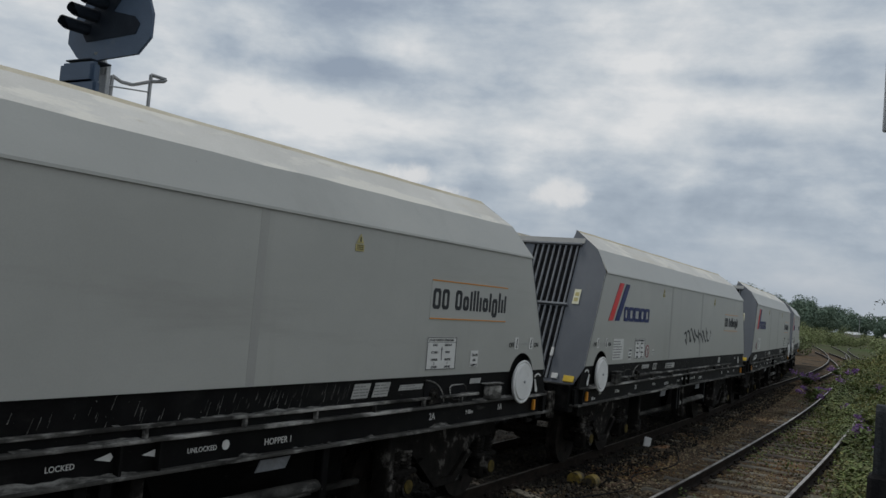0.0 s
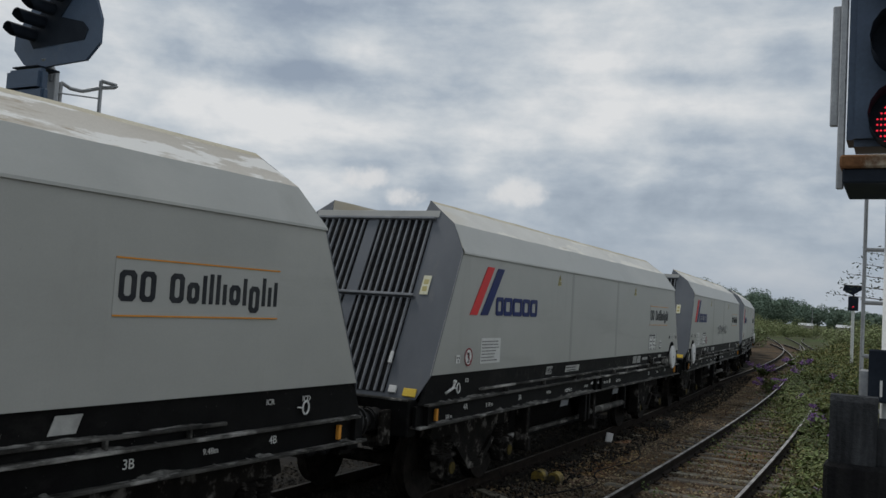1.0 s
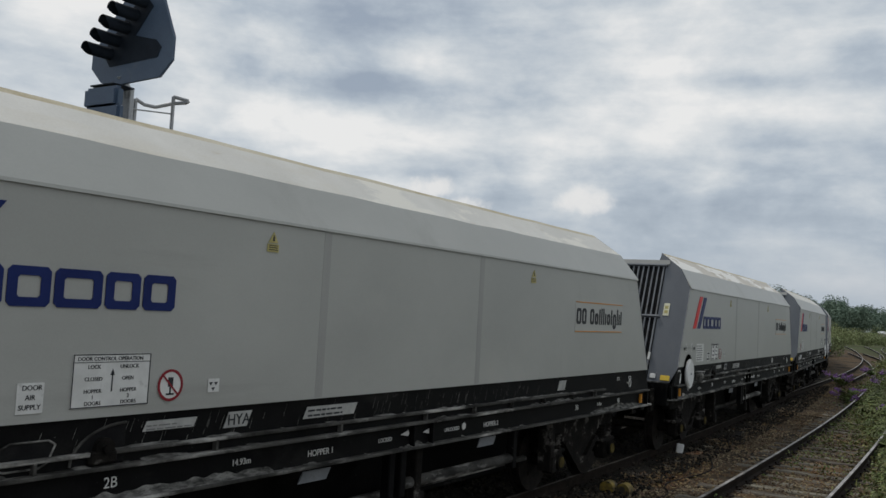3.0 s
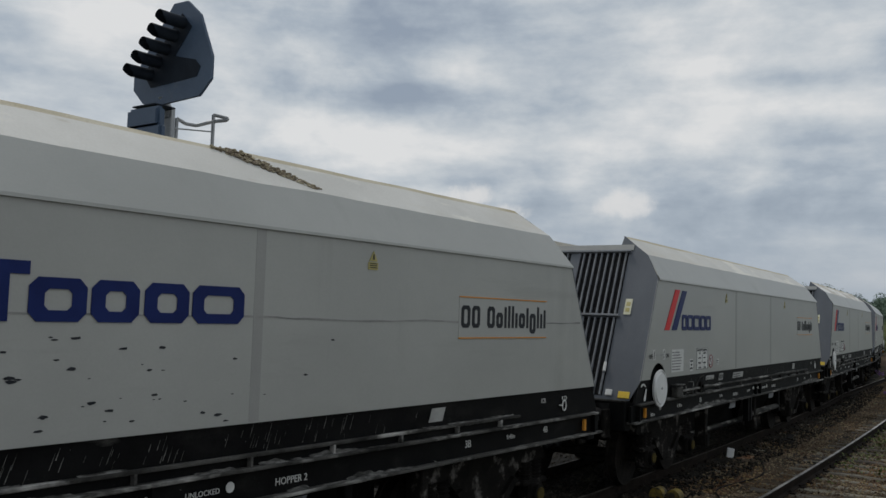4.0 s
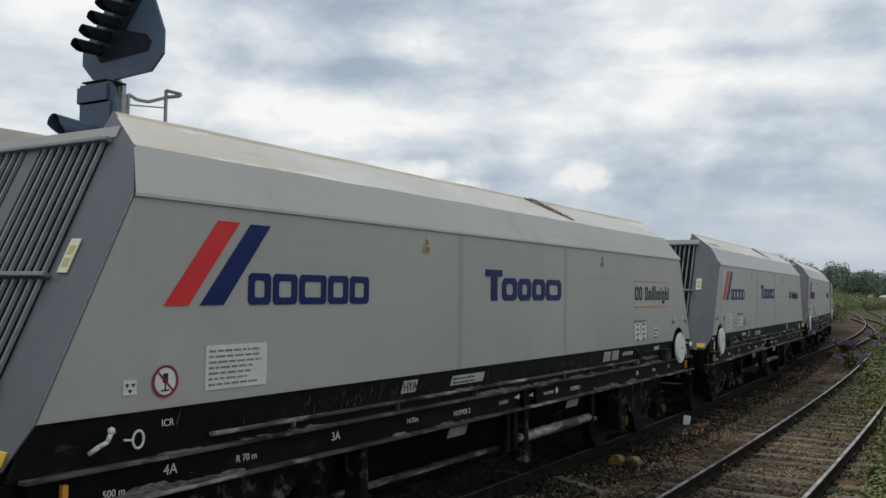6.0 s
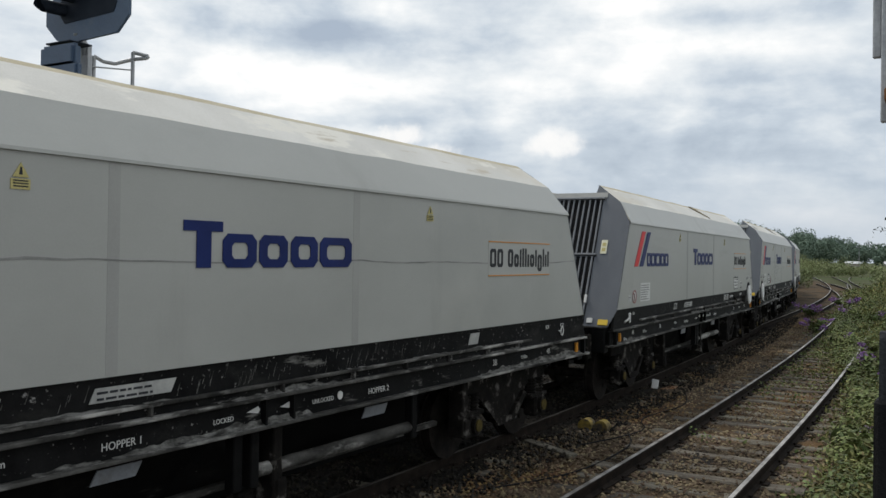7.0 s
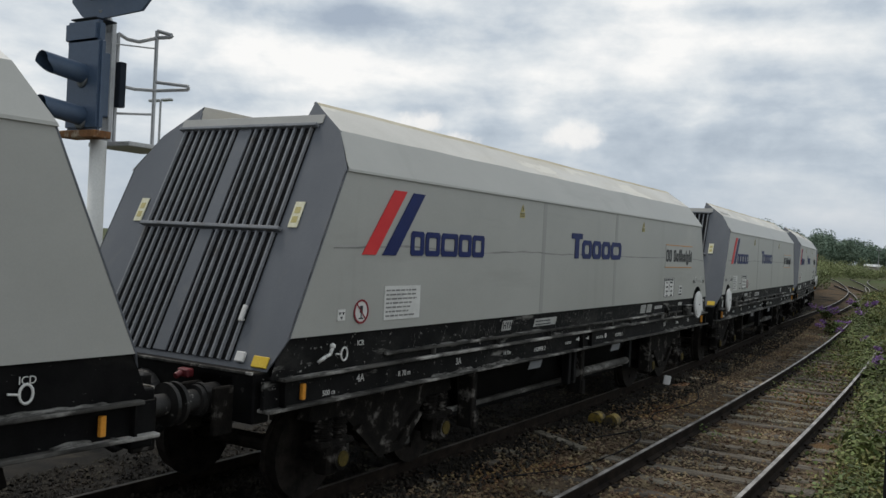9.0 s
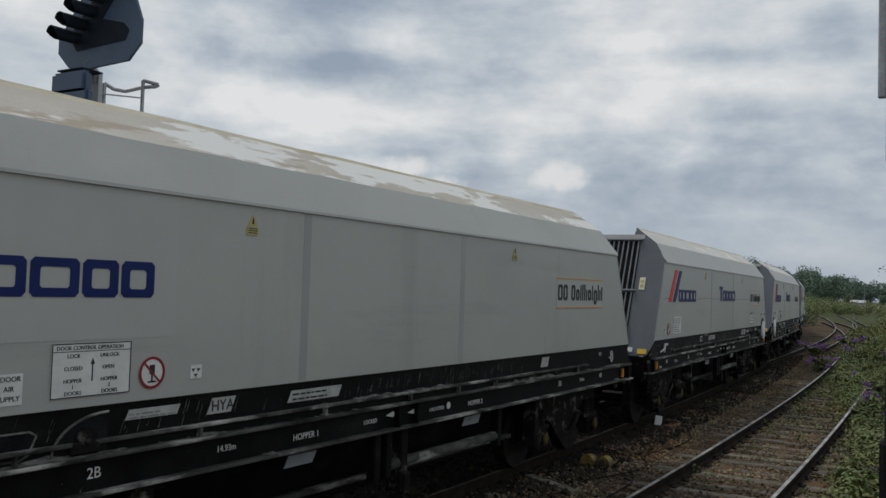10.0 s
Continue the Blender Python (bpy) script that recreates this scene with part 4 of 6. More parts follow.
def decal_meshes():
    D = {}
    D["slash_red"] = mesh_of("red_slash", slant(-5.78, -5.56, -5.29, -5.07, 2.40, 3.035), RED)
    D["slash_blue"] = mesh_of("blue_slash", slant(-5.45, -5.22, -4.95, -4.73, 2.40, 3.03), BLUE)
    w, x = [], -4.96
    for width in (0.25, 0.29, 0.35, 0.28, 0.28):
        w.append((x, x + width, 0.0, 0.25))
        x += width + 0.026
    D["word_a"] = block_letters(w, 2.40, BLUE, 0.068, 0.058, 0.028)
    w = [(-1.20, -0.80, 0.28, 0.36), (-1.07, -0.92, 0.0, 0.28), (-0.80, -0.42, 0.0, 0.27), (-0.39, -0.04, 0.0, 0.27), (0.0, 0.36, 0.0, 0.27), (0.39, 0.86, 0.0, 0.27)]
    D["word_b"] = block_letters(w, 2.42, BLUE, 0.10, 0.07, 0.055)
    w, x = [], 3.70
    for width, lo, hi in ((0.155, 0, 0.225), (0.145, 0, 0.225), (0.07, 9, 9), (0.14, 0, 0.225), (0.125, 0, 0.165), (0.04, 0, 0.225), (0.04, 0, 0.24), (0.04, 0, 0.24), (0.04, 0, 0.165), (0.125, 0, 0.165), (0.04, 0, 0.225), (0.125, -0.06, 0.165), (0.04, 0, 0.24), (0.04, 0, 0.165), (0.04, 0, 0.21)):
        if hi < 5:
            w.append((x, x + width, lo, hi))
        x += width + 0.036
    D["word_c"] = block_letters(w, 2.41, INK, 0.044, 0.040, 0.03)
    D["repaint"] = mesh_of("repainted_patch", plate(-5.85, -3.20, 2.12, 3.10, -0.003), PANEL)
    bm = plate(3.66, 5.43, 2.305, 2.725, -0.004)
    D["word_panel"] = mesh_of("word_panel", bm, PANEL)
    bm = bmesh.new()
    for z in (2.30, 2.715):
        box(bm, 3.66, 5.43, -HALF - 0.010, -HALF - 0.004, z, z + 0.012)
    D["word_lines"] = mesh_of("orange_line", bm, ORANGE)
    D["owner_plate"] = mesh_of("owner_plate", plate(-5.45, -4.87, 1.75, 2.10), PLATE)
    D["owner_print"] = mesh_of("small_print", text_bars(-5.42, -4.9, 1.77, 2.08, 7, 2), GREYINK)
    D["owner_plate_b"] = mesh_of("owner_plate", plate(-5.38, -4.74, 1.77, 2.10), PLATE)
    D["owner_print_b"] = mesh_of("small_print", text_bars(-5.35, -4.78, 1.79, 2.08, 7, 3), GREYINK)
    for key, x in (("n", -4.19), ("f", 3.66)):
        bm = plate(x, x + 0.61, 1.75, 2.10)
        D["door_plate_" + key] = mesh_of("door_plate", bm, PLATE)
        bm = bmesh.new()
        for a, b, lo, hi in ((0, 0.61, 2.094, 2.10), (0, 0.61, 1.75, 1.756), (0, 0.006, 1.756, 2.094), (0.604, 0.61, 1.756, 2.094), (0, 0.61, 2.045, 2.049)):
            box(bm, x + a, x + b, -HALF - 0.011, -HALF - 0.008, lo, hi)
        prism(bm, [(x + 0.30, 1.85), (x + 0.308, 1.85), (x + 0.308, 1.96), (x + 0.32, 1.96), (x + 0.304, 2.0), (x + 0.288, 1.96), (x + 0.30, 1.96)], -HALF - 0.011, -HALF - 0.008)
        D["door_frame_" + key] = mesh_of("plate_border", bm, INK)
    D["air_plate_n"] = mesh_of("air_plate", plate(-4.56, -4.38, 1.74, 1.93), PLATE)
    D["air_plate_f"] = mesh_of("air_plate", plate(4.62, 4.80, 1.76, 1.95), PLATE)
    for key, x in (("n", -3.39), ("f", -5.75)):
        bm = bmesh.new()
        tube(bm, (x, -HALF - 0.004, 1.87), (x, -HALF - 0.008, 1.87), 0.112, 28)
        D["no_sign_back_" + key] = mesh_of("sign_back", bm, PLATE)
        bm = bmesh.new()
        for i in range(28):
            a, b = i * math.tau / 28, (i + 1) * math.tau / 28
            prism(bm, [(x + r * math.cos(t), 1.87 + r * math.sin(t)) for r, t in ((0.095, a), (0.114, a), (0.114, b), (0.095, b))], -HALF - 0.012, -HALF - 0.008)
        prism(bm, [(x - 0.075, 1.935), (x - 0.065, 1.945), (x + 0.075, 1.805), (x + 0.065, 1.795)], -HALF - 0.0125, -HALF - 0.0115)
        D["no_sign_ring_" + key] = mesh_of("sign_ring", bm, SIGNRED)
        bm = bmesh.new()
        box(bm, x - 0.035, x + 0.035, -HALF - 0.0112, -HALF - 0.008, 1.80, 1.812)
        box(bm, x - 0.006, x + 0.006, -HALF - 0.0112, -HALF - 0.008, 1.812, 1.86)
        box(bm, x - 0.022, x + 0.022, -HALF - 0.0112, -HALF - 0.008, 1.86, 1.925)
        D["no_sign_mark_" + key] = mesh_of("sign_mark", bm, INK)
    D["tri_n"] = mesh_of("small_sign", plate(-3.03, -2.92, 1.80, 1.90), PLATE)
    D["tri_f"] = mesh_of("small_sign", plate(-6.10, -5.99, 1.80, 1.90), PLATE)
    for key, x in (("n", -2.98), ("f", -6.045)):
        bm = bmesh.new()
        for dx, dz in ((-0.025, 0.0), (0.025, 0.0), (0.0, -0.04)):
            prism(bm, [(x + dx - 0.018, 1.875 + dz), (x + dx + 0.018, 1.875 + dz), (x + dx, 1.85 + dz)], -HALF - 0.011, -HALF - 0.008)
        D["tri_mark_" + key] = mesh_of("triangle_mark", bm, INK)
    bm = plate(-2.50, -2.37, 2.91, 2.975)
    D["warn"] = mesh_of("warning_label", bm, PALEYELLOW)
    bm = bmesh.new()
    prism(bm, [(-2.49, 2.985), (-2.38, 2.985), (-2.435, 3.075)], -HALF - 0.010, -HALF - 0.004)
    D["warn_tri"] = mesh_of("warning_triangle", bm, PALEYELLOW)
    bm = bmesh.new()
    for z in (2.925, 2.943, 2.96):
        box(bm, -2.485, -2.385, -HALF - 0.011, -HALF - 0.008, z, z + 0.007)
    prism(bm, [(-2.45, 3.0), (-2.425, 3.0), (-2.43, 3.045), (-2.44, 3.05)], -HALF - 0.0125, -HALF - 0.009)
    D["warn_mark"] = mesh_of("warning_mark", bm, INK)
    # turning arrows by the brake wheel, drawn about x = 0
    D["arrow_plate"] = mesh_of("arrow_plate", plate(-0.05, 0.05, 1.96, 2.11), PLATE)
    bm = bmesh.new()
    prism(bm, [(-0.02, 1.99), (0.0, 1.97), (0.016, 2.0), (0.004, 2.0), (0.010, 2.06), (0.028, 2.09), (0.015, 2.095), (-0.004, 2.065), (-0.008, 2.0)], -HALF - 0.011, -HALF - 0.008)
    D["arrow"] = mesh_of("arrow", bm, INK)
    D["arrow_strip"] = mesh_of("arrow_strip", plate(-0.22, 0.22, 2.015, 2.045), FADED)
    # plates on the black sill and the sole bar
    D["sill_long"] = mesh_of("number_plate", plate(-1.90, -1.20, 1.51, 1.61, 0.018, 0.05), FADED)
    D["sill_long_print"] = mesh_of("small_print", text_bars(-1.84, -1.20, 1.515, 1.60, 2, 6, 0.015), INK)
    D["sill_code"] = mesh_of("code_plate", plate(-2.82, -2.57, 1.51, 1.63, 0.018, 0.05), FADED)
    D["sill_a"] = mesh_of("data_plate", plate(-3.58, -3.12, 1.55, 1.62, 0.018, 0.03), FADED)
    D["sill_b"] = mesh_of("data_plate", plate(3.24, 3.46, 1.50, 1.63, 0.018, 0.05), FADED)
    D["sill_f"] = mesh_of("data_plate", plate(3.22, 3.66, 1.545, 1.60, 0.018, 0.03), FADED)
    D["sill_c"] = mesh_of("data_plate", plate(2.42, 2.68, 1.50, 1.64, 0.018, 0.05), FADED)
    D["sill_d"] = mesh_of("data_plate", plate(2.76, 3.02, 1.50, 1.64, 0.018, 0.05), FADED)
    D["sill_e"] = mesh_of("data_plate", plate(4.70, 4.95, 1.56, 1.62, 0.018, 0.02), FADED)
    for key, x0, x1, n in (("c", 2.45, 2.70, 4), ("d", 2.79, 3.04, 4), ("f", 3.25, 3.66, 2), ("a", -3.55, -3.12, 2)):
        D["print_" + key] = mesh_of("small_print", text_bars(x0, x1, 1.515 if n == 4 else 1.55, 1.63 if n == 4 else 1.60, n, 20 + n, 0.015), GREYINK)
    for key, text, h in (("OFF", "OFF", 0.062), ("ON", "ON", 0.062), ("HYA", "HYA", 0.085), ("HOPPER 1", "HOPPER 1", 0.056), ("HOPPER 2", "HOPPER 2", 0.056), ("1A", "1A", 0.075), ("2A", "2A", 0.075), ("3A", "3A", 0.075), ("4A", "4A", 0.075), ("2B", "2B", 0.075), ("1B", "1B", 0.07), ("3B", "3B", 0.075), ("4B", "4B", 0.07),
                         ("len", "14.93m", 0.05), ("piv", "9.48m", 0.05), ("UNLOCKED", "UNLOCKED", 0.04), ("LOCKED", "LOCKED", 0.04), ("ICD", "ICD", 0.05), ("ICR", "ICR", 0.05), ("500 m", "500 m", 0.05), ("R 70 m", "R 70 m", 0.055)):
        D["t_" + key] = lettering(text, h)
    for key, text, h in (("d1", "DOOR CONTROL OPERATION", 0.026), ("d2", "LOCK", 0.026), ("d3", "UNLOCK", 0.026), ("d4", "CLOSED", 0.026), ("d5", "OPEN", 0.026), ("d6", "HOPPER", 0.026), ("d7", "2", 0.026), ("d8", "1", 0.026), ("d9", "DOORS", 0.026), ("a1", "DOOR", 0.032), ("a2", "AIR", 0.032), ("a3", "SUPPLY", 0.032)):
        D["t_" + key] = lettering(text, h)
    bm = bmesh.new()
    box(bm, 0.0, 0.055, 0.0, 0.022, 0.0, 0.002)
    box(bm, 0.0, 0.055, 0.088, 0.11, 0.0, 0.002)
    box(bm, 0.016, 0.038, 0.022, 0.088, 0.0, 0.002)
    D["roof_bar"] = mesh_of("number_bar", bm, FADED)
    for key, mat in (("pointer", PLATE),):
        bm = bmesh.new()
        prism(bm, [(-0.08, -0.005), (0.05, 0.03), (0.07, 0.0), (0.05, -0.03)], -0.004, 0.0)
        D[key] = mesh_of("pointer_mark", bm, mat)
    bm = bmesh.new()
    tube(bm, (0, 0, 0), (0, -0.004, 0), 0.04, 14)
    D["dot"] = mesh_of("white_dot", bm, PLATE)
    return D


# which wagons carry what, by place in the train: brake wheel at the trailing end?, second word?, dark scuff line?, roof number?
FLEET = {-4: (True, False, False, False), -3: (True, False, False, False), -2: (False, False, False, False), -1: (True, False, False, False), 0: (False, False, False, False), 1: (True, False, False, False),
         2: (True, False, False, False), 3: (True, True, True, True), 4: (False, True, False, False), 5: (True, True, True, True), 6: (False, True, True, False), 7: (True, False, False, False), 8: (True, True, False, False)}
HALFTURN = Matrix.Rotation(math.pi, 4, "Z")
WM, DM = wagon_meshes(), decal_meshes()


def end_space():
    """Axes on the -x end sheet: u across, v up the slope, w outward, from the crease line's middle."""
    n = math.hypot(1, SLOPE)
    u, v, w = Vector((0, -1, 0)), Vector((SLOPE / n, 0, 1 / n)), Vector((-1 / n, 0, SLOPE / n))
    m = Matrix((u, v, w)).transposed().to_4x4()
    m.translation = (-end_x(CREASE), 0, CREASE)
    return m


def text_on(wagon, key, x, z, mat, y=-0.012, name="lettering"):
    me = DM["t_" + key]
    if not me.materials:
        me.materials.append(mat)
    return part(name, me, None, wagon, m=Matrix.Translation((x, -HALF + y, z)))


def drift(bm, k, x0, x1, z, deep, high, seed, share):
    """A low uneven wedge of dust lying on a ledge and banked against the plate behind it."""
    x, last = x0, None
    while x < x1:
        a = noise.noise((x * 0.45, k * 3.1, seed)) + 0.55 * noise.noise((x * 2.3, k * 1.7, seed + 5)) + 0.32 * noise.noise((x * 9, k, seed + 9))
        h = max(0.0, a - share) * high
        if h > 0.003:
            row = [bm.verts.new(p) for p in ((x, -HALF + deep[0], z), (x, -HALF + deep[1] - 0.012, z + h * 0.45), (x, -HALF + deep[1], z + h))]
            if last:
                for i in range(2):
                    bm.faces.new((last[i], row[i], row[i + 1], last[i + 1]))
            last = row
        else:
            last = None
        x += 0.03


def spilt_dust(wagon, k):
    bm = bmesh.new()
    drift(bm, k, -6.7, 6.7, 1.1075, (-0.015, 0.047), 0.095, 2.0, 0.0)
    drift(bm, k, -6.7, 6.7, 1.3575, (-0.03, 0.027), 0.06, 7.0, 0.08)
    drift(bm, k, -5.2, 4.8, 1.4575, (-0.012, 0.027), 0.035, 13.0, 0.08)
    tagged(part("dust_drift", bm, SPILT, wagon, "pale cement dust lying on the ledges"), kind="stuff")
    rng = random.Random(40 + k)
    bm = bmesh.new()
    for _ in range(110):
        x, z, n = rng.gauss(rng.choice((-3.4, -0.4, 1.5)), 0.7), rng.uniform(1.45, 1.58), rng.uniform(0.03, 0.12)
        w, y = rng.uniform(0.0015, 0.004), -HALF + 0.0275
        bm.faces.new([bm.verts.new(p) for p in ((x - w, y, z), (x + w, y, z), (x + w * 0.4 + n * 0.35, y, min(z + n, FLOOR - 0.005)), (x - w * 0.4 + n * 0.35, y, min(z + n, FLOOR - 0.005)))])
    tagged(part("drip_mark", bm, SPILT, wagon, "pale slanting drips on the black sill"), kind="stuff")


def build_wagon(k):
    near, second, scuff, number = FLEET[k]
    label = "pale grey hopper wagon, red and blue stripes"
    label += ", brake wheel trailing" if near else ", brake wheel leading"
    wagon = empty("hopper_wagon", Matrix.Translation((0, 0, 0)), label, "freight wagon", "wagons of the train")
    turned = Matrix() if near else HALFTURN
    body = part("hopper_body", WM["load"], None, wagon, "dusty load inside the open top")
    for mirror in (Matrix(), HALFTURN):
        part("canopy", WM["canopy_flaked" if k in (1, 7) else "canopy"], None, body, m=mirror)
        for x in (-1.74, 1.01):
            part("seam", WM["seam"], None, body, m=mirror @ Matrix.Translation((x, 0, 0)))
    # the notch sits at one end on both sides, so the far side takes the mirrored sheet
    flip_y = Matrix.Diagonal((1, -1, 1, 1))
    for m in (Matrix(), flip_y):
        part("side_sheet", WM["side_sheet"], None, body, m=turned @ m)
        part("arch_panel", WM["arch_panel"], None, body, m=turned @ m)
        wheel = part("brake_wheel", WM["wheel_disc"], None, wagon, "white dished brake wheel", m=turned @ m @ Matrix.Translation((-6.01, -HALF - 0.005, 1.54)))
        part("wheel_rim", WM["wheel_rim"], None, wheel)
        part("wheel_hub", WM["wheel_hub"], None, wheel)
    for e, m in enumerate((Matrix(), HALFTURN)):
        sheet = part("end_sheet", WM["end_sheet"], None, wagon, "blue-grey sloping end sheet with ribbed panels", m=m)
        es = end_space()
        for key in ("upper", "lower"):
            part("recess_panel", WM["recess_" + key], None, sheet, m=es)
            part("centre_strip", WM["strip_" + key], None, sheet, m=es)
            for side in (-1, 1):
                for i in range(8):
                    part("rib", WM["rib_" + key], None, sheet, m=es @ Matrix.Translation((side * (0.145 + i * 0.1), 0, 0)))
        part("top_rail", WM["top_rail"], None, sheet, m=es)
        part("cross_bar", WM["bar_top"], None, sheet, m=es)
        part("cross_bar", WM["bar_mid"], None, sheet, m=es)
        for side in (-1, 1):
            tag = part("warning_tag", WM["tag"], None, sheet, "cream and yellow warning tag", m=es @ Matrix.Translation((side * 1.03, -0.47, 0)))
            part("tag_mark", WM["tag_mark"], None, sheet, m=es @ Matrix.Translation((side * 1.03, -0.47, 0)))
            part("yellow_block", WM["yellow_block"], None, sheet, "yellow painted corner block", m=es @ Matrix.Translation((side * 1.21, -1.86, 0)))
        part("latch_handle", WM["latch"], None, sheet, "white latch handle", m=es @ Matrix.Translation((0.86, -1.46, 0)))
        part("lamp_bracket", WM["lamp_bracket"], None, sheet, m=es @ Matrix.Translation((0.98, -1.84, 0)))
        part("headstock", WM["headstock"], None, wagon, m=m)
        part("headstock_edge", WM["headstock_edge"], None, wagon, m=m)
        for y in (-1.05, -0.69, 0.69, 1.05):
            part("buffer_bracket", WM["buffer_bracket"], None, wagon, m=m @ Matrix.Translation((0, y, 0)))
        part("coupler", WM["coupler"], None, wagon, m=m)
        for y in (-0.87, 0.87):
            part("buffer", WM["buffer"], None, wagon, "dark steel side buffer", m=m @ Matrix.Translation((0, y, 0)))
        for y in (-0.45, 0.38):
            part("brake_hose", WM["brake_hose"], None, wagon, m=m @ Matrix.Translation((0, y, 0)))
        for side in (-1, 1):
            part("orange_tag", WM["orange_tag"], None, wagon, "orange safety tag", m=m @ Matrix.Translation((-6.5, side * (HALF - 0.02), 1.21)))
        if (e == 0) != near:
            part("release_lever", WM["lever"], None, wagon, m=m @ Matrix.Translation((-6.35, -HALF - 0.01, 1.45)))
        part("hose_tap", WM["hose_tap"], None, wagon, "dark red hose tap", m=m @ Matrix.Translation((-7.04, -0.55, 1.33)) @ Matrix.Scale(0.75, 4))
    for m in (Matrix(), HALFTURN):
        dusty = "_dusty" if k in (5, 6) else ""
        sill = part("side_sill", WM["side_sill" + dusty], None, wagon, m=m)
        part("ledge", WM["ledge"], None, sill)
        part("step_rail", WM["step_rail"], None, sill)
        part("sole_bar", WM["sole_bar" + dusty], None, sill)
        part("flange", WM["flange"], None, sill)
        for x in (-6.75, -0.2, 0.15, 6.75):
            part("stiffener", WM["stiffener"], None, sill, m=Matrix.Translation((x, 0, 0)))
        part("air_cylinder", WM["air_pipe"], None, wagon, m=m)
        for x in (-0.42, -0.22, 2.22):
            part("hanger", WM["hanger"], None, wagon, m=m @ Matrix.Translation((x, 0, 0)))
        part("valve_gear", WM["valve_gear"], None, wagon, m=m)
        for x in (-4.4, -2.9, -1.4, 0.0, 1.0, 1.9, 2.8, 3.7, 4.5):
            part("rail_bracket", WM["rail_bracket"], None, sill, m=Matrix.Translation((x, 0, 0)))
        for x in (-1.6, 1.5):
            part("hung_plate", WM["hung_plate"], None, wagon, "grimy plate hung below the sole bar", m=m @ Matrix.Translation((x, 0, 0)))
        for x in (-3.3, 0.05, 3.3):
            part("door_post", WM["door_post"], None, wagon, m=m @ Matrix.Translation((x, 0, 0)))
        part("door_beam", WM["door_beam"], None, wagon, m=m)
    flip_x = Matrix() if near else Matrix.Diagonal((-1, 1, 1, 1))
    pocket = part("sill_pocket", WM["pocket"], None, wagon, m=flip_x)
    part("pocket_rim", WM["pocket_rim"], None, pocket)
    part("valve", WM["pocket_valve"], None, pocket)
    slot = part("sill_slot", WM["slot"], None, wagon, m=flip_x)
    part("slot_rim", WM["slot_rim"], None, slot)
    part("step_box", WM["step_box"], None, wagon, "dust-speckled step box", m=flip_x)
    part("indicator_arc", WM["indicator_arc"], None, wagon, "white painted arc", m=flip_x)
    part("indicator_handle", WM["paddle"], None, wagon, "white indicator handle", m=flip_x @ Matrix.Translation((-6.47, -HALF + 0.02, 1.55)) @ Matrix.Rotation(radians(22), 4, "Y"))
    part("pull_ring", WM["pull_ring"], None, wagon, "white pull ring", m=Matrix.Translation((5.95 if near else -5.95, -HALF + 0.012, 1.49)))
    part("discharge_chute", WM["chute"], None, wagon)
    spilt_dust(wagon, k)
    for x in (-4.74, 4.74):
        bogie = part("bogie", WM["bolster"], None, wagon, "grimy black cast steel bogie", m=Matrix.Translation((x, 0, 0)))
        for m in (Matrix(), HALFTURN):
            part("side_frame", WM["side_frame"], None, bogie, m=m)
            for dx in (-1.06, -0.84, 0.84, 1.06):
                part("spring", WM["spring"], None, bogie, m=m @ Matrix.Translation((dx, 0, 0)))
            part("brake_rigging", WM["brake_rigging"], None, bogie, m=m)
            for dx in (-0.95, 0.95):
                part("axle_box", WM["axle_box"], None, bogie, m=m @ Matrix.Translation((dx, 0, 0)))
                part("axle_cap", WM["axle_cap"], None, bogie, "worn yellow axle end cap", m=m @ Matrix.Translation((dx, 0, 0)))
        for dx in (-0.95, 0.95):
            part("wheelset", WM["wheelset"], None, bogie, m=Matrix.Translation((dx, 0, 0.45)))
    # painted marks on the side towards the platform
    part("red_slash", DM["slash_red"], None, wagon, "red slanted stripe")
    part("blue_slash", DM["slash_blue"], None, wagon, "navy slanted stripe")
    for me in DM["word_a"]:
        part("letter_block", me, None, wagon, "navy painted block")
    for me in DM["word_b"] if second else []:
        part("letter_block", me, None, wagon, "navy painted block", m=Matrix.Translation((0.38 if k == 6 else 0.07 if k == 5 else 0.0, 0, 0)))
    if k in (3, 7):
        part("repainted_patch", DM["repaint"], None, wagon, "slightly paler repainted patch")
    for me in DM["word_c"]:
        part("letter_block", me, None, wagon, "dark painted block")
    part("word_panel", DM["word_panel"], None, wagon)
    part("orange_line", DM["word_lines"], None, wagon)
    o = "n" if near else "f"
    part("owner_plate", DM["owner_plate" if near else "owner_plate_b"], None, wagon)
    part("small_print", DM["owner_print" if near else "owner_print_b"], None, wagon)
    px = -4.19 if near else 3.66
    part("door_plate", DM["door_plate_" + o], None, wagon)
    part("plate_border", DM["door_frame_" + o], None, wagon)
    for key, dx, z in (("d1", 0.03, 2.058), ("d2", 0.11, 2.005), ("d3", 0.36, 2.005), ("d4", 0.09, 1.925), ("d5", 0.38, 1.925), ("d6", 0.09, 1.845), ("d7" if not near else "d8", 0.15, 1.805), ("d9", 0.10, 1.765), ("d6", 0.37, 1.845), ("d8" if not near else "d7", 0.43, 1.805), ("d9", 0.38, 1.765)):
        text_on(wagon, key, px + dx, z, INK, -0.010)
    ax = -4.545 if near else 4.635
    part("air_plate", DM["air_plate_" + o], None, wagon)
    for key, dx, z in (("a1", 0.015, 1.885), ("a2", 0.04, 1.825), ("a3", 0.0, 1.765)):
        text_on(wagon, key, ax + dx, z, INK, -0.010)
    for key in ("no_sign_back_", "no_sign_ring_", "no_sign_mark_", "tri_", "tri_mark_"):
        part(DM[key + o].name.split(".")[0], DM[key + o], None, wagon)
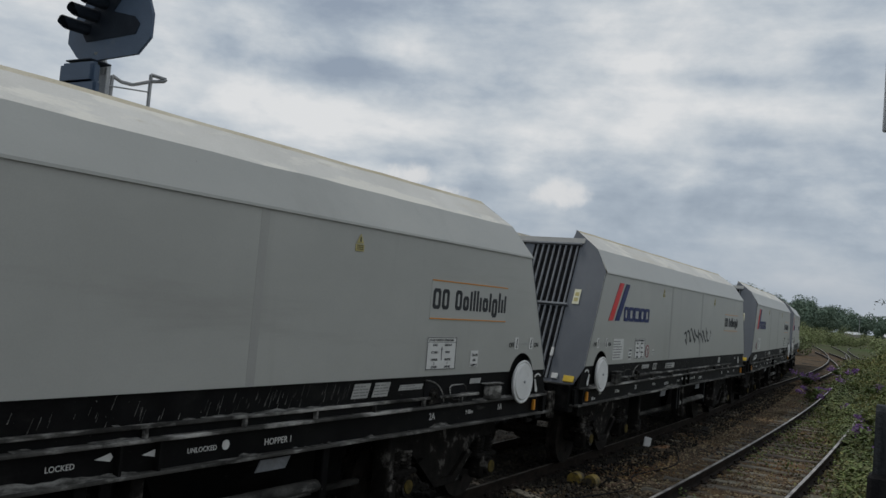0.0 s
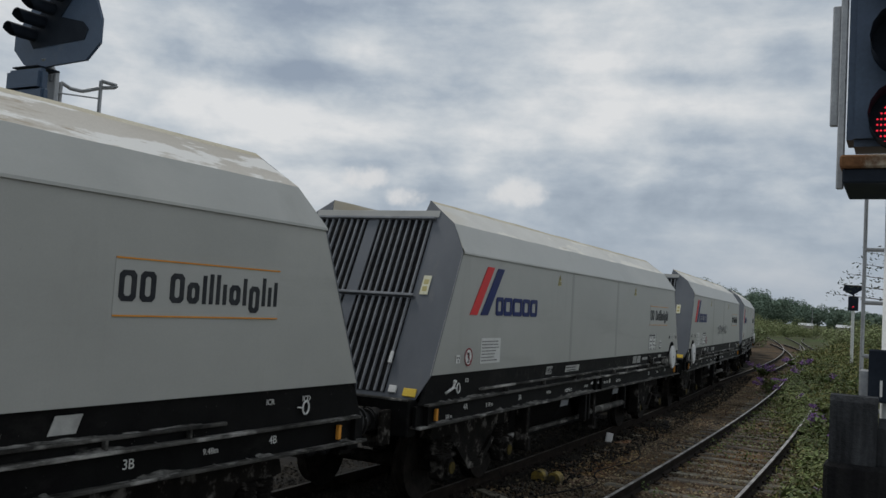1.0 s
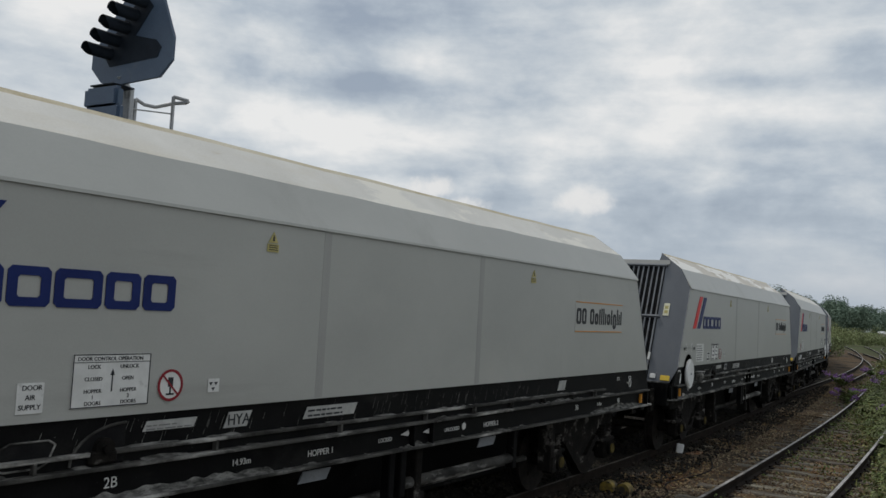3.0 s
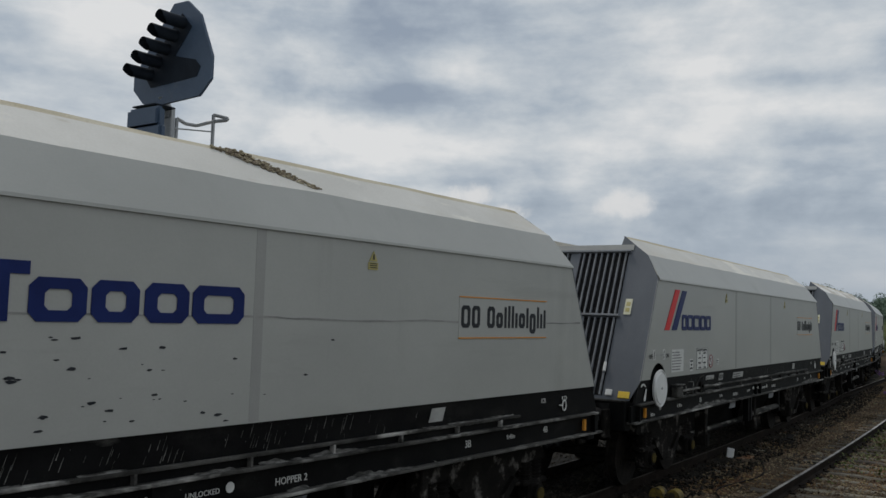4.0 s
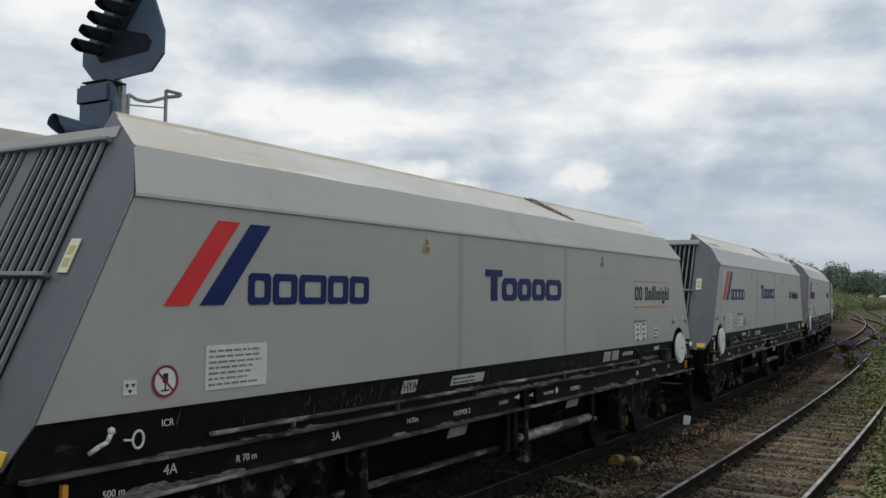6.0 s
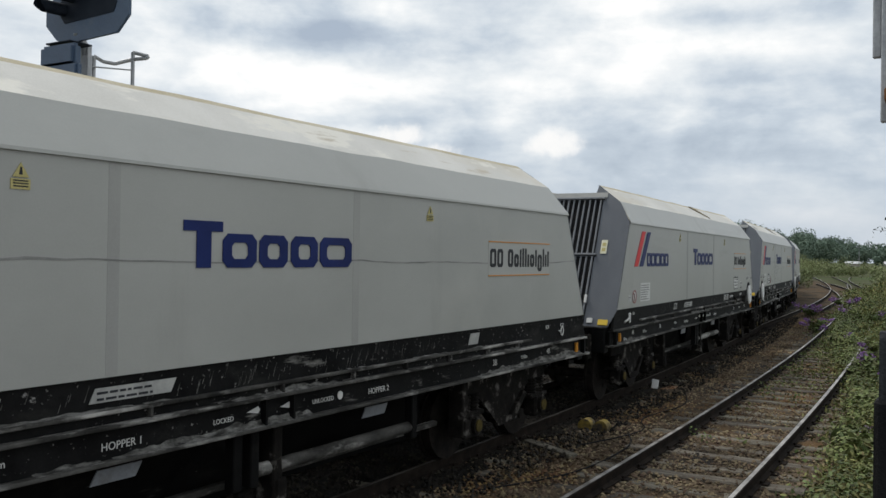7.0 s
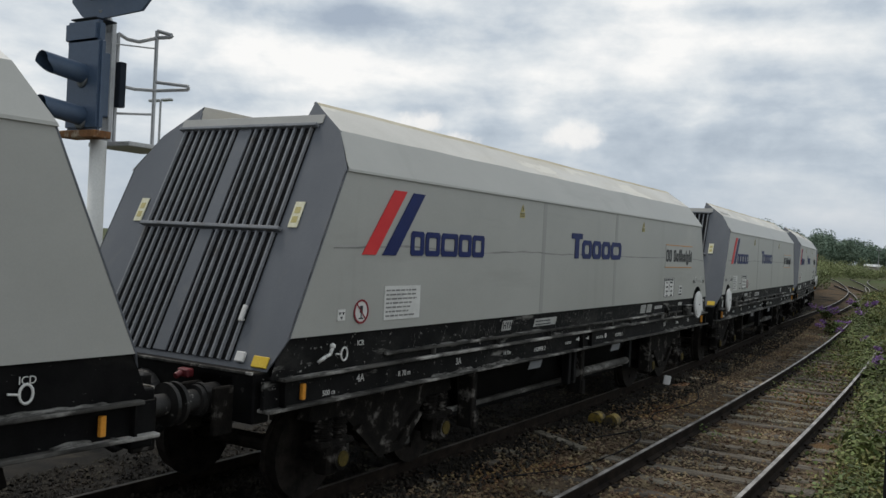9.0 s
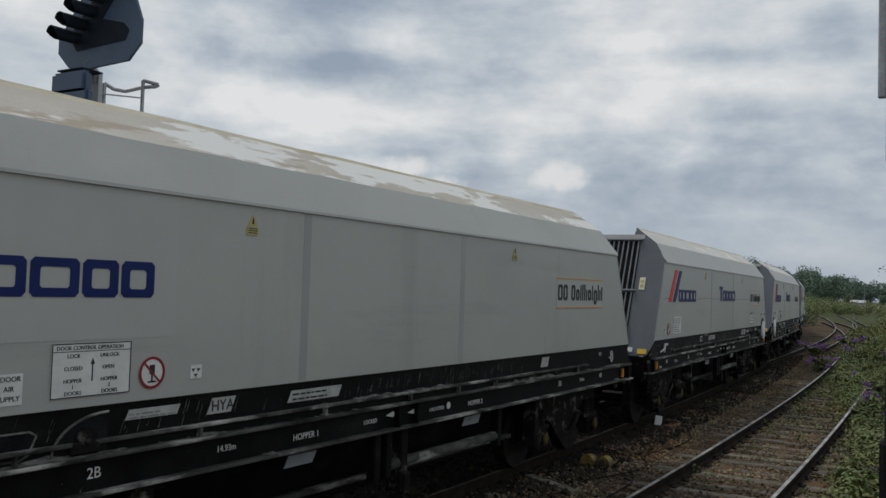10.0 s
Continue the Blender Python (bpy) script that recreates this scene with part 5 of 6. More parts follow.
    for x in (0.0, 4.75):
        m = Matrix.Translation((x, 0, 0))
        part("warning_label", DM["warn"], None, wagon, m=m)
        part("warning_triangle", DM["warn_tri"], None, wagon, m=m)
        part("warning_mark", DM["warn_mark"], None, wagon, m=m)
    cx = -6.01 if near else 6.01
    text_on(wagon, "OFF", cx - 0.43, 1.985, INK)
    text_on(wagon, "ON", cx + 0.29, 1.985, INK)
    part("arrow_plate", DM["arrow_plate"], None, wagon, m=Matrix.Translation((cx - 0.21, 0, 0)))
    part("arrow_plate", DM["arrow_plate"], None, wagon, m=Matrix.Translation((cx + 0.21, 0, 0)))
    part("arrow", DM["arrow"], None, wagon, m=Matrix.Translation((cx - 0.21, 0, 0)))
    part("arrow", DM["arrow"], None, wagon, m=Matrix.Translation((cx + 0.21, 0, 0)))
    part("arrow_strip", DM["arrow_strip"], None, wagon, m=Matrix.Translation((cx, 0, 0)))
    for key in ("sill_long", "sill_long_print", "sill_code") + (("sill_a", "sill_b", "print_a") if near else ("sill_c", "sill_d", "sill_e", "sill_f", "print_c", "print_d", "print_f")):
        part(DM[key].name.split(".")[0], DM[key], None, wagon)
    text_on(wagon, "HYA", -2.785, 1.53, INK, 0.014)
    for key, x, z in (("HOPPER 1" if near else "HOPPER 2", -1.78, 1.17), ("HOPPER 2" if near else "HOPPER 1", 1.3, 1.17), ("2B" if near else "3A", -3.85, 1.19), ("3B" if near else "2A", 3.9, 1.19), ("1B" if near else "4A", -5.85 if near else -5.7, 1.20), ("4B" if near else "1A", 5.5, 1.20), ("len", -2.68, 1.20), ("piv", 4.7, 1.20), ("LOCKED", -0.75, 1.19), ("UNLOCKED", 0.45, 1.19), ("ICD", 5.9, 1.55), ("ICR", -5.75 if not near else 5.4, 1.55), ("R 70 m", -5.0, 1.18), ("500 m", -6.2, 1.13)):
        text_on(wagon, key, x, z, PLATE, 0.044 if z < 1.3 else 0.020)
    part("pointer_mark", DM["pointer"], None, wagon, m=Matrix.Translation((-0.3, -HALF + 0.044, 1.24)))
    part("pointer_mark", DM["pointer"], None, wagon, m=Matrix.Translation((0.1, -HALF + 0.044, 1.23)))
    part("white_dot", DM["dot"], None, wagon, m=Matrix.Translation((0.85, -HALF + 0.044, 1.22)))
    if number:
        slope = math.atan2(PEAK - SHOULDER, 1.19 - 0.76)
        x = -5.62
        for word in (2, 2, 4, 5):
            for _ in range(word):
                part("number_bar", DM["roof_bar"], None, wagon, m=Matrix.Translation((x, -1.115, 3.60)) @ Matrix.Rotation(slope, 4, "X"))
                x += 0.075
            x += 0.06
    if k == -1:
        bm = bmesh.new()                                  # one looping sprayed line, rising to the right
        last = None
        for i in range(181):
            t = i / 180
            a = t * math.tau * 6.5
            x = -0.6 + 2.6 * t + 0.18 * math.sin(a)
            z = 2.10 + 0.12 * t + (0.10 + 0.09 * abs(noise.noise((t * 5, 2, 0)))) * math.cos(a * 1.07) + 0.05 * math.sin(a * 2.3)
            row = (bm.verts.new((x, -HALF - 0.0025, z - 0.026)), bm.verts.new((x + 0.03, -HALF - 0.0025, z + 0.026)))
            if last:
                bm.faces.new((last[0], row[0], row[1], last[1]))
            last = row
        part("sprayed_scrawl", bm, INK, wagon, "dark sprayed scrawl on the side")
    if k in (3, 4):
        bm = bmesh.new()                                  # spilt stone lying down the upper slope
        rng = random.Random(5 + k)
        for _ in range(420):
            v = rng.random() ** 1.2
            w = -0.80 - 0.33 * v
            x = 1.15 + 0.75 * v + rng.uniform(-0.16, 0.16) * (1.1 - 0.7 * v)
            zz = 3.82 + (w + 0.80) * 0.74 + rng.uniform(0.0, 0.028) * (1 - v * 0.5)
            bmesh.ops.create_icosphere(bm, subdivisions=1, radius=rng.uniform(0.008, 0.02), matrix=Matrix.Translation((x, w, zz)) @ Matrix.Diagonal((1.3, 1.0, 0.7, 1)))
        tagged(part("spilt_stone", bm, SPILTSTONE, wagon, "brown spilt stone on the canopy"), kind="stuff")
    if k == 3:
        rng = random.Random(12)
        bm = bmesh.new()
        for _ in range(75):
            x, zz, r = rng.gauss(-0.9, 1.3), rng.uniform(1.72, 2.45) - 0.1 * rng.random(), rng.uniform(0.006, 0.03)
            prism(bm, [(x + r * 1.6 * math.cos(t) * rng.uniform(0.5, 1), zz + r * 0.55 * math.sin(t) * rng.uniform(0.4, 1)) for t in [i * math.tau / 7 for i in range(7)]], -HALF - 0.003, -HALF + 0.002)
        tagged(part("paint_chips", bm, INK, wagon, "dark chips in the paint"), kind="stuff")
    if scuff:
        rng = random.Random(k)
        bm = bmesh.new()
        rows, x = [], -6.2
        while x < 6.3:
            z = 2.47 + 0.035 * noise.noise((x * 0.7, k, 0)) + 0.01 * noise.noise((x * 4, k, 0))
            w = 0.006 + 0.010 * abs(noise.noise((x * 1.5, k, 4)))
            rows.append((bm.verts.new((x, -HALF - 0.0025, z - w)), bm.verts.new((x, -HALF - 0.0025, z + w))))
            x += 0.1
        for p, q in zip(rows, rows[1:]):
            bm.faces.new((p[0], q[0], q[1], p[1]))
        part("scuff_line", bm, SCUFF, wagon, "dark scraped line along the side")
    return wagon


TRAIN = {k: build_wagon(k) for k in FLEET}


# ---- signals ----
def hood(bm, base, length, r, drop=0.0):
    """A long sighting hood: an open tube towards -x, cut slanting below."""
    seg = 16
    rings = []
    for j, (d, cut) in enumerate(((0.0, 0.0), (1.0, 0.25))):
        ring = []
        for i in range(seg):
            a = i * math.tau / seg
            z = math.sin(a) * r
            back = cut * length * max(0.0, -math.sin(a))
            ring.append(bm.verts.new((base[0] - length * d + back, base[1] + math.cos(a) * r, base[2] + z + drop * d)))
        rings.append(ring)
    for i in range(seg):
        bm.faces.new((rings[0][i], rings[0][(i + 1) % seg], rings[1][(i + 1) % seg], rings[1][i]))


def lens_mesh(r):
    bm = bmesh.new()
    tube(bm, (0, 0, 0), (-0.02, 0, 0), r, 20, r * 0.8)
    return mesh_of("lens", bm, GLASS, True)


def build_route_signal():
    """Colour-light signal with a five-light route indicator, on a post behind the train, facing -x."""
    sig = empty("route_signal", Matrix.Translation((7.03, 9.3, -0.4)), "tall blue-grey railway signal with slanted route indicator board", "railway signal")
    z = lambda h: h + 0.4
    bm = bmesh.new()
    tube(bm, (0, 0, 0), (0, 0, z(3.6)), 0.10, 16)
    part("post", bm, POSTWHITE, sig, "pale round steel post", smooth=True)
    bm = bmesh.new()
    rounded(bm, 0.14, 0.21, 0.02, 0.17, z(3.6), z(5.10), 0.01)
    part("mast", bm, GALV, sig)
    bm = bmesh.new()
    rounded(bm, -0.24, -0.14, -0.27, 0.36, z(3.70), z(4.80), 0.03, 2)
    rounded(bm, -0.25, -0.11, -0.22, 0.42, z(4.76), z(5.03), 0.04, 2)
    rounded(bm, -0.15, 0.15, 0.02, 0.16, z(3.9), z(4.7), 0.02)
    head = part("signal_head", bm, NAVYGREY, sig, "blue-grey painted signal head")
    for h in (4.33, 3.82):
        bm = bmesh.new()
        hood(bm, (-0.24, 0.04, z(h) + 0.05), 0.55, 0.12, 0.05)
        ob = part("hood", bm, NAVYGREY, head, smooth=True)
        ob.data.materials[0] = NAVYGREY
        part("lens", lens_mesh(0.105), None, head, m=Matrix.Translation((-0.245, 0.04, z(h) - 0.02)))
    bm = bmesh.new()
    rounded(bm, -0.30, -0.05, -0.30, 0.36, z(3.60), z(3.69), 0.01)
    part("plank", bm, RUST, sig, "weathered yellowish plank under the head")
    bm = bmesh.new()
    rounded(bm, 0.12, 0.95, -0.42, 0.36, z(3.54), z(3.60), 0.01)
    part("landing", bm, GALV, sig)
    bm = bmesh.new()
    pipe(bm, [(0.70, -0.14, z(3.6)), (0.70, -0.14, z(5.10)), (0.82, -0.29, z(5.06)), (0.80, -0.28, z(5.03)), (0.70, -0.14, z(5.01)), (0.52, -0.02, z(4.93)), (0.40, 0.05, z(4.94)), (0.28, 0.08, z(4.99)), (0.28, 0.08, z(3.6))], 0.024, 8)
    part("hoop_rail", bm, GALV, sig)
    bm = bmesh.new()
    pipe(bm, [(0.28, 0.08, z(4.34)), (0.50, 0.0, z(4.32)), (0.72, -0.17, z(4.33)), (0.92, -0.52, z(4.36)), (0.90, -0.54, z(4.40)), (0.70, -0.14, z(4.44))], 0.022, 8)
    part("hoop_rail", bm, GALV, sig)
    bm = bmesh.new()
    pipe(bm, [(0.28, 0.08, z(3.98)), (0.70, -0.14, z(4.02))], 0.016, 8)
    part("cross_rail", bm, GALV, sig)
    bm = bmesh.new()
    pipe(bm, [(0.20, 0.05, z(4.84)), (0.70, -0.14, z(4.87))], 0.010, 6)
    part("cross_rail", bm, GALV, sig)
    bm = bmesh.new()
    rounded(bm, 0.24, 0.34, -0.04, 0.06, z(4.05), z(4.62), 0.01)
    part("cable_box", bm, SIGBLACK, sig)
    # the indicator board, in the y-z plane
    bm = bmesh.new()
    pts = [(0.27, 5.11), (-0.65, 5.15), (-0.86, 5.34), (-0.86, 5.63), (-0.60, 6.20), (-0.35, 6.41), (-0.08, 6.42), (0.21, 6.09), (0.67, 5.55), (0.67, 5.37), (0.46, 5.17)]
    a = [bm.verts.new((0.02, y, z(h))) for y, h in pts]
    b = [bm.verts.new((0.06, y, z(h))) for y, h in pts]
    bm.faces.new(a)
    bm.faces.new(b[::-1])
    for i in range(len(a)):
        j = (i + 1) % len(a)
        bm.faces.new((a[i], a[j], b[j], b[i]))
    board = part("indicator_board", bm, NAVYGREY, sig, "blue-grey many-sided route indicator board")
    bm = bmesh.new()
    # the low sideways spread of this black outline stands in for shadow
    pts = [(-0.46, 6.06), (-0.26, 6.26), (0.46, 5.56), (0.30, 5.36), (-0.60, 5.40), (-0.66, 5.52), (-0.56, 5.62), (-0.16, 5.72)]
    a = [bm.verts.new((0.012, y, z(h))) for y, h in pts]
    b = [bm.verts.new((0.02, y, z(h))) for y, h in pts]
    bm.faces.new(a)
    bm.faces.new(b[::-1])
    for i in range(8):
        bm.faces.new((a[i], a[(i + 1) % 8], b[(i + 1) % 8], b[i]))
    part("light_panel", bm, SIGBLACK, board, "black panel behind the hoods, spread to include their shadow")
    for k in range(5):
        t = k / 4
        y, h = -0.29 + 0.60 * t, 6.13 - 0.60 * t
        bm = bmesh.new()
        hood(bm, (0.02, y, z(h)), 0.38, 0.078, -0.01)
        part("hood", bm, SIGBLACK, board, "black tube hood", smooth=True)
        part("lens", lens_mesh(0.06), None, board, m=Matrix.Translation((0.015, y, z(h))))
    bm = bmesh.new()
    rounded(bm, -0.22, 0.10, -0.12, 0.34, z(5.05), z(5.07), 0.006)
    part("bracket", bm, SIGBLACK, sig)
    bm = bmesh.new()
    pipe(bm, [(0.175, 0.10, z(4.98)), (0.16, 0.10, z(5.08)), (0.10, 0.10, z(5.16)), (0.05, 0.10, z(5.24))], 0.055, 12)
    part("neck", bm, GALV, sig)


def build_platform_signal():
    """Close signal that shows red to the platform, with its number plate and ladder."""
    sig = empty("platform_signal", Matrix.Translation((4.15, -0.02, 0.90)), "dark signal showing red on a white tubular post", "railway signal")
    z = lambda h: h - 0.90
    bm = bmesh.new()
    tube(bm, (0.08, 0, 0), (0.08, 0, z(3.14)), 0.095, 24)
    part("post", bm, POSTWHITE, sig, "white painted tubular post", smooth=True)
    bm = bmesh.new()
    prism(bm, [(-0.12, z(3.30)), (0.12, z(3.30)), (0.12, z(4.75)), (-0.12, z(4.75))], -0.32, 0.25)
    bmesh.ops.bevel(bm, geom=bm.edges[:], offset=0.03, segments=2, affect="EDGES")
    head = part("signal_head", bm, NAVYGREY, sig, "dark blue-grey signal head")
    rng = random.Random(3)
    for h in (3.40, 3.72, 4.04):
        bm = bmesh.new()
        tube(bm, (-0.12, 0.03, z(h)), (-0.14, 0.03, z(h)), 0.135, 28)
        part("lens_plate", bm, SIGBLACK, head)
        bm = bmesh.new()
        hood(bm, (-0.13, 0.03, z(h)), 0.16, 0.135, 0.0)
        part("hood", bm, SIGBLACK, head, smooth=True)
    bm = bmesh.new()
    for r in range(-4, 5):
        w = math.sqrt(max(0.0, 0.105 ** 2 - (r * 0.024) ** 2))
        n = int(w / 0.014)
        for i in range(-n, n + 1):
            bmesh.ops.create_icosphere(bm, subdivisions=1, radius=0.0048, matrix=Matrix.Translation((-0.142, 0.03 + i * 0.0145, z(3.38) + r * 0.024)))
    part("led_cluster", bm, LED, head, "lit red light points")
    bm = bmesh.new()
    rounded(bm, -0.22, 0.35, -0.45, 0.265, z(3.19), z(3.245), 0.008)
    land = part("landing", bm, RUST, sig, "rust-streaked steel landing")
    bm = bmesh.new()
    rounded(bm, -0.20, 0.33, -0.44, 0.255, z(3.13), z(3.19), 0.006)
    part("landing_frame", bm, SIGBLACK, land)
    bm = bmesh.new()
    rounded(bm, -0.10, -0.07, 0.255, 0.285, z(3.12), z(4.4), 0.005)
    part("side_strip", bm, GALV, sig)
    bm = bmesh.new()
    rounded(bm, -0.06, -0.03, 0.285, 0.32, z(3.40), z(3.93), 0.005)
    part("side_strip", bm, GALV, sig)
    bm = bmesh.new()
    rounded(bm, -0.04, -0.02, -0.20, 0.14, z(2.23), z(2.45), 0.006)
    plate_ob = part("number_plate", bm, SIGBLACK, sig, "black plate with white characters")
    for text, y, h, size in (("K", 0.052, 2.355, 0.062), ("122", 0.115, 2.255, 0.070)):
        me = lettering(text, size)
        me.materials.append(PLATE)
        part("lettering", me, None, plate_ob, m=Matrix.Translation((-0.043, y, z(h))) @ Matrix.Rotation(radians(-90), 4, "Z"))
    bm = bmesh.new()
    rounded(bm, 0.0, 0.05, 0.10, 0.175, z(1.95), z(2.36), 0.006)
    part("bracket", bm, GALV, sig)
    for y in (0.19, -0.17):
        bm = bmesh.new()
        tube(bm, (0.62, y, 0), (0.62, y, z(3.2)), 0.009, 8)
        part("ladder_stile", bm, GALV, sig)
    for k in range(9):
        bm = bmesh.new()
        tube(bm, (0.62, 0.19, 0.2 + k * 0.26), (0.62, -0.17, 0.2 + k * 0.26), 0.010, 8)
        part("rung", bm, GALV, sig)


def build_far_signal():
    sig = empty("yard_signal", Matrix.Translation((50, 2.25, -0.4)), "distant black signal with angular route board", "railway signal")
    z = lambda h: h + 0.4
    bm = bmesh.new()
    tube(bm, (0, 0, 0), (0, 0, z(3.5)), 0.08, 10)
    part("post", bm, POSTWHITE, sig)
    bm = bmesh.new()
    rounded(bm, -0.15, 0.1, -0.24, 0.24, z(3.35), z(4.08), 0.03)
    part("signal_head", bm, SIGBLACK, sig)
    bm = bmesh.new()
    tube(bm, (-0.155, 0, z(3.55)), (-0.165, 0, z(3.55)), 0.035, 12)
    part("lit_lens", bm, LED, sig)
    bm = bmesh.new()
    pts = [(0.05, 4.15), (0.52, 4.38), (0.44, 4.68), (-0.46, 4.66), (-0.56, 4.55)]
    a = [bm.verts.new((-0.05, y, z(h))) for y, h in pts]
    b = [bm.verts.new((0.05, y, z(h))) for y, h in pts]
    bm.faces.new(a)
    bm.faces.new(b[::-1])
    for i in range(5):
        bm.faces.new((a[i], a[(i + 1) % 5], b[(i + 1) % 5], b[i]))
    part("indicator_board", bm, SIGBLACK, sig)
    bm = bmesh.new()
    tube(bm, (0, 0, z(4.05)), (0, 0, z(4.2)), 0.05, 8)
    part("bracket", bm, SIGBLACK, sig)


build_route_signal()
build_platform_signal()
build_far_signal()


# ---- trackside things ----
def build_fence_post():
    post = empty("fence_post", Matrix.Translation((3.42, 0.085, 0.90)), "weathered grey timber fence post with tarred foot", "fence post")
    bm = bmesh.new()
    prism(bm, [(-0.06, 0.0), (0.06, 0.0), (0.06, 1.33), (0.03, 1.40), (-0.05, 1.40), (-0.06, 1.38)], -0.02, 0.13)
    part("timber", bm, TIMBER, post)
    bm = bmesh.new()
    prism(bm, [(-0.05, 0.0), (0.05, 0.0), (0.05, 1.20), (0.0, 1.33), (-0.05, 1.30)], -0.12, -0.022)
    part("timber", bm, TIMBER, post, "split dark timber")
    bm = bmesh.new()
    rounded(bm, -0.075, 0.075, -0.30, 0.145, 0.0, 1.17, 0.015)
    part("tarred_casing", bm, TAR, post, "black tarred boards")


def build_yellow_device():
    dev = empty("track_device", Matrix.Translation((13.25, 4.88, -0.22)), "worn yellow twin-lobed track device on ballast", "track device")
    for y in (-0.13, 0.13):
        bm = bmesh.new()
        outline = [(-0.11 + 0.0, 0.0)] + [(-0.11 * math.cos(t), 0.10 + 0.11 * math.sin(t)) for t in [k * math.pi / 10 for k in range(11)]] + [(0.11, 0.0)]
        prism(bm, outline, -0.10, 0.10)
        part("yellow_cover", bm, WORNYELLOW, dev, m=Matrix.Translation((0, y, 0)) @ Matrix.Rotation(radians(90), 4, "Z"))
    bm = bmesh.new()
    rounded(bm, -0.15, 0.15, -0.26, 0.26, -0.02, 0.05, 0.01)
    part("base", bm, BOGIE, dev)


def build_marker():
    ob = empty("marker_peg", pose(18.05, 5.36, -0.24, 8, 6, 20), "short white painted lineside peg", "marker peg")
    bm = bmesh.new()
    rounded(bm, -0.05, 0.05, -0.07, 0.07, 0.0, 0.27, 0.012)
    part("peg", bm, WHITE, ob)


def build_plank(x, y, rz, length, mat, label):
    bm = bmesh.new()
    rounded(bm, -length / 2, length / 2, -0.08, 0.08, 0.0, 0.07, 0.01)
    ob = part("loose_plank", bm, mat, m=pose(x, y, -0.20, 0, 0, rz))
    tagged(ob, label, "plank")


def build_cable(pts, r=0.011):
    bm = bmesh.new()
    p = [Vector(q) for q in pts]
    line = []
    for i in range(len(p) - 1):
        a, b = p[max(i - 1, 0)], p[min(i + 2, len(p) - 1)]
        for k in range(8):
            t = k / 8
            c = p[i] * (1 - t) + p[i + 1] * t + (p[i] - a) * t * (1 - t) ** 2 * 0.5 + (p[i + 1] - b) * t * t * (1 - t) * 0.5
            line.append(c)
    line.append(p[-1])
    rings = []
    for i, c in enumerate(line):
        d = (line[min(i + 1, len(line) - 1)] - line[max(i - 1, 0)]).normalized()
        side = d.cross(Vector((0, 0, 1))).normalized()
        rings.append([bm.verts.new(c + side * r * math.cos(k * math.tau / 6) + Vector((0, 0, r)) * math.sin(k * math.tau / 6)) for k in range(6)])
    for a, b in zip(rings, rings[1:]):
        for k in range(6):
            bm.faces.new((a[k], a[(k + 1) % 6], b[(k + 1) % 6], b[k]))
    tagged(part("lineside_cable", bm, TAR, smooth=True), "black lineside cable lying on the ballast", "cable")


WORNYELLOW = material("worn_yellow", ((0.15, 0.10, 0.015), (0.27, 0.19, 0.025)), 0.7, 0, 6, 50, 0.3, (1, 1, 1), ((0.03, 0.024, 0.014), 7, 0.42, 0.60, (1, 1, 1)))
build_fence_post()
build_yellow_device()
build_marker()
build_plank(18.2, 5.08, -8, 0.55, RUST, "rust-brown plank lying by the rail")
build_plank(11.5, 4.9, 60, 1.1, SLEEPER, "rotten grey plank half sunk in ballast")
build_plank(22.4, 5.2, 12, 0.9, BOGIE, "dark bent plank on the ballast")
build_cable([(12.0, 4.6, -0.16), (13.5, 4.2, -0.16), (14.6, 4.5, -0.16), (16.5, 4.3, -0.16), (18.5, 4.9, -0.16)])
build_cable([(9.0, 4.7, -0.16), (10.4, 4.1, -0.16), (12.2, 4.0, -0.16), (13.2, 4.3, -0.16)])


# ---- plants ----
EDGE = ((9, 1.15), (13.7, 1.45), (20, 1.85), (24, 2.5), (30, 3.3), (37, 4.1), (50, 4.7), (62, 5.6), (80, 7.2))


def edge_at(x):
    for (a, p), (b, q) in zip(EDGE, EDGE[1:]):
        if x <= b:
            return p + (q - p) * (x - a) / (b - a)
    return EDGE[-1][1]


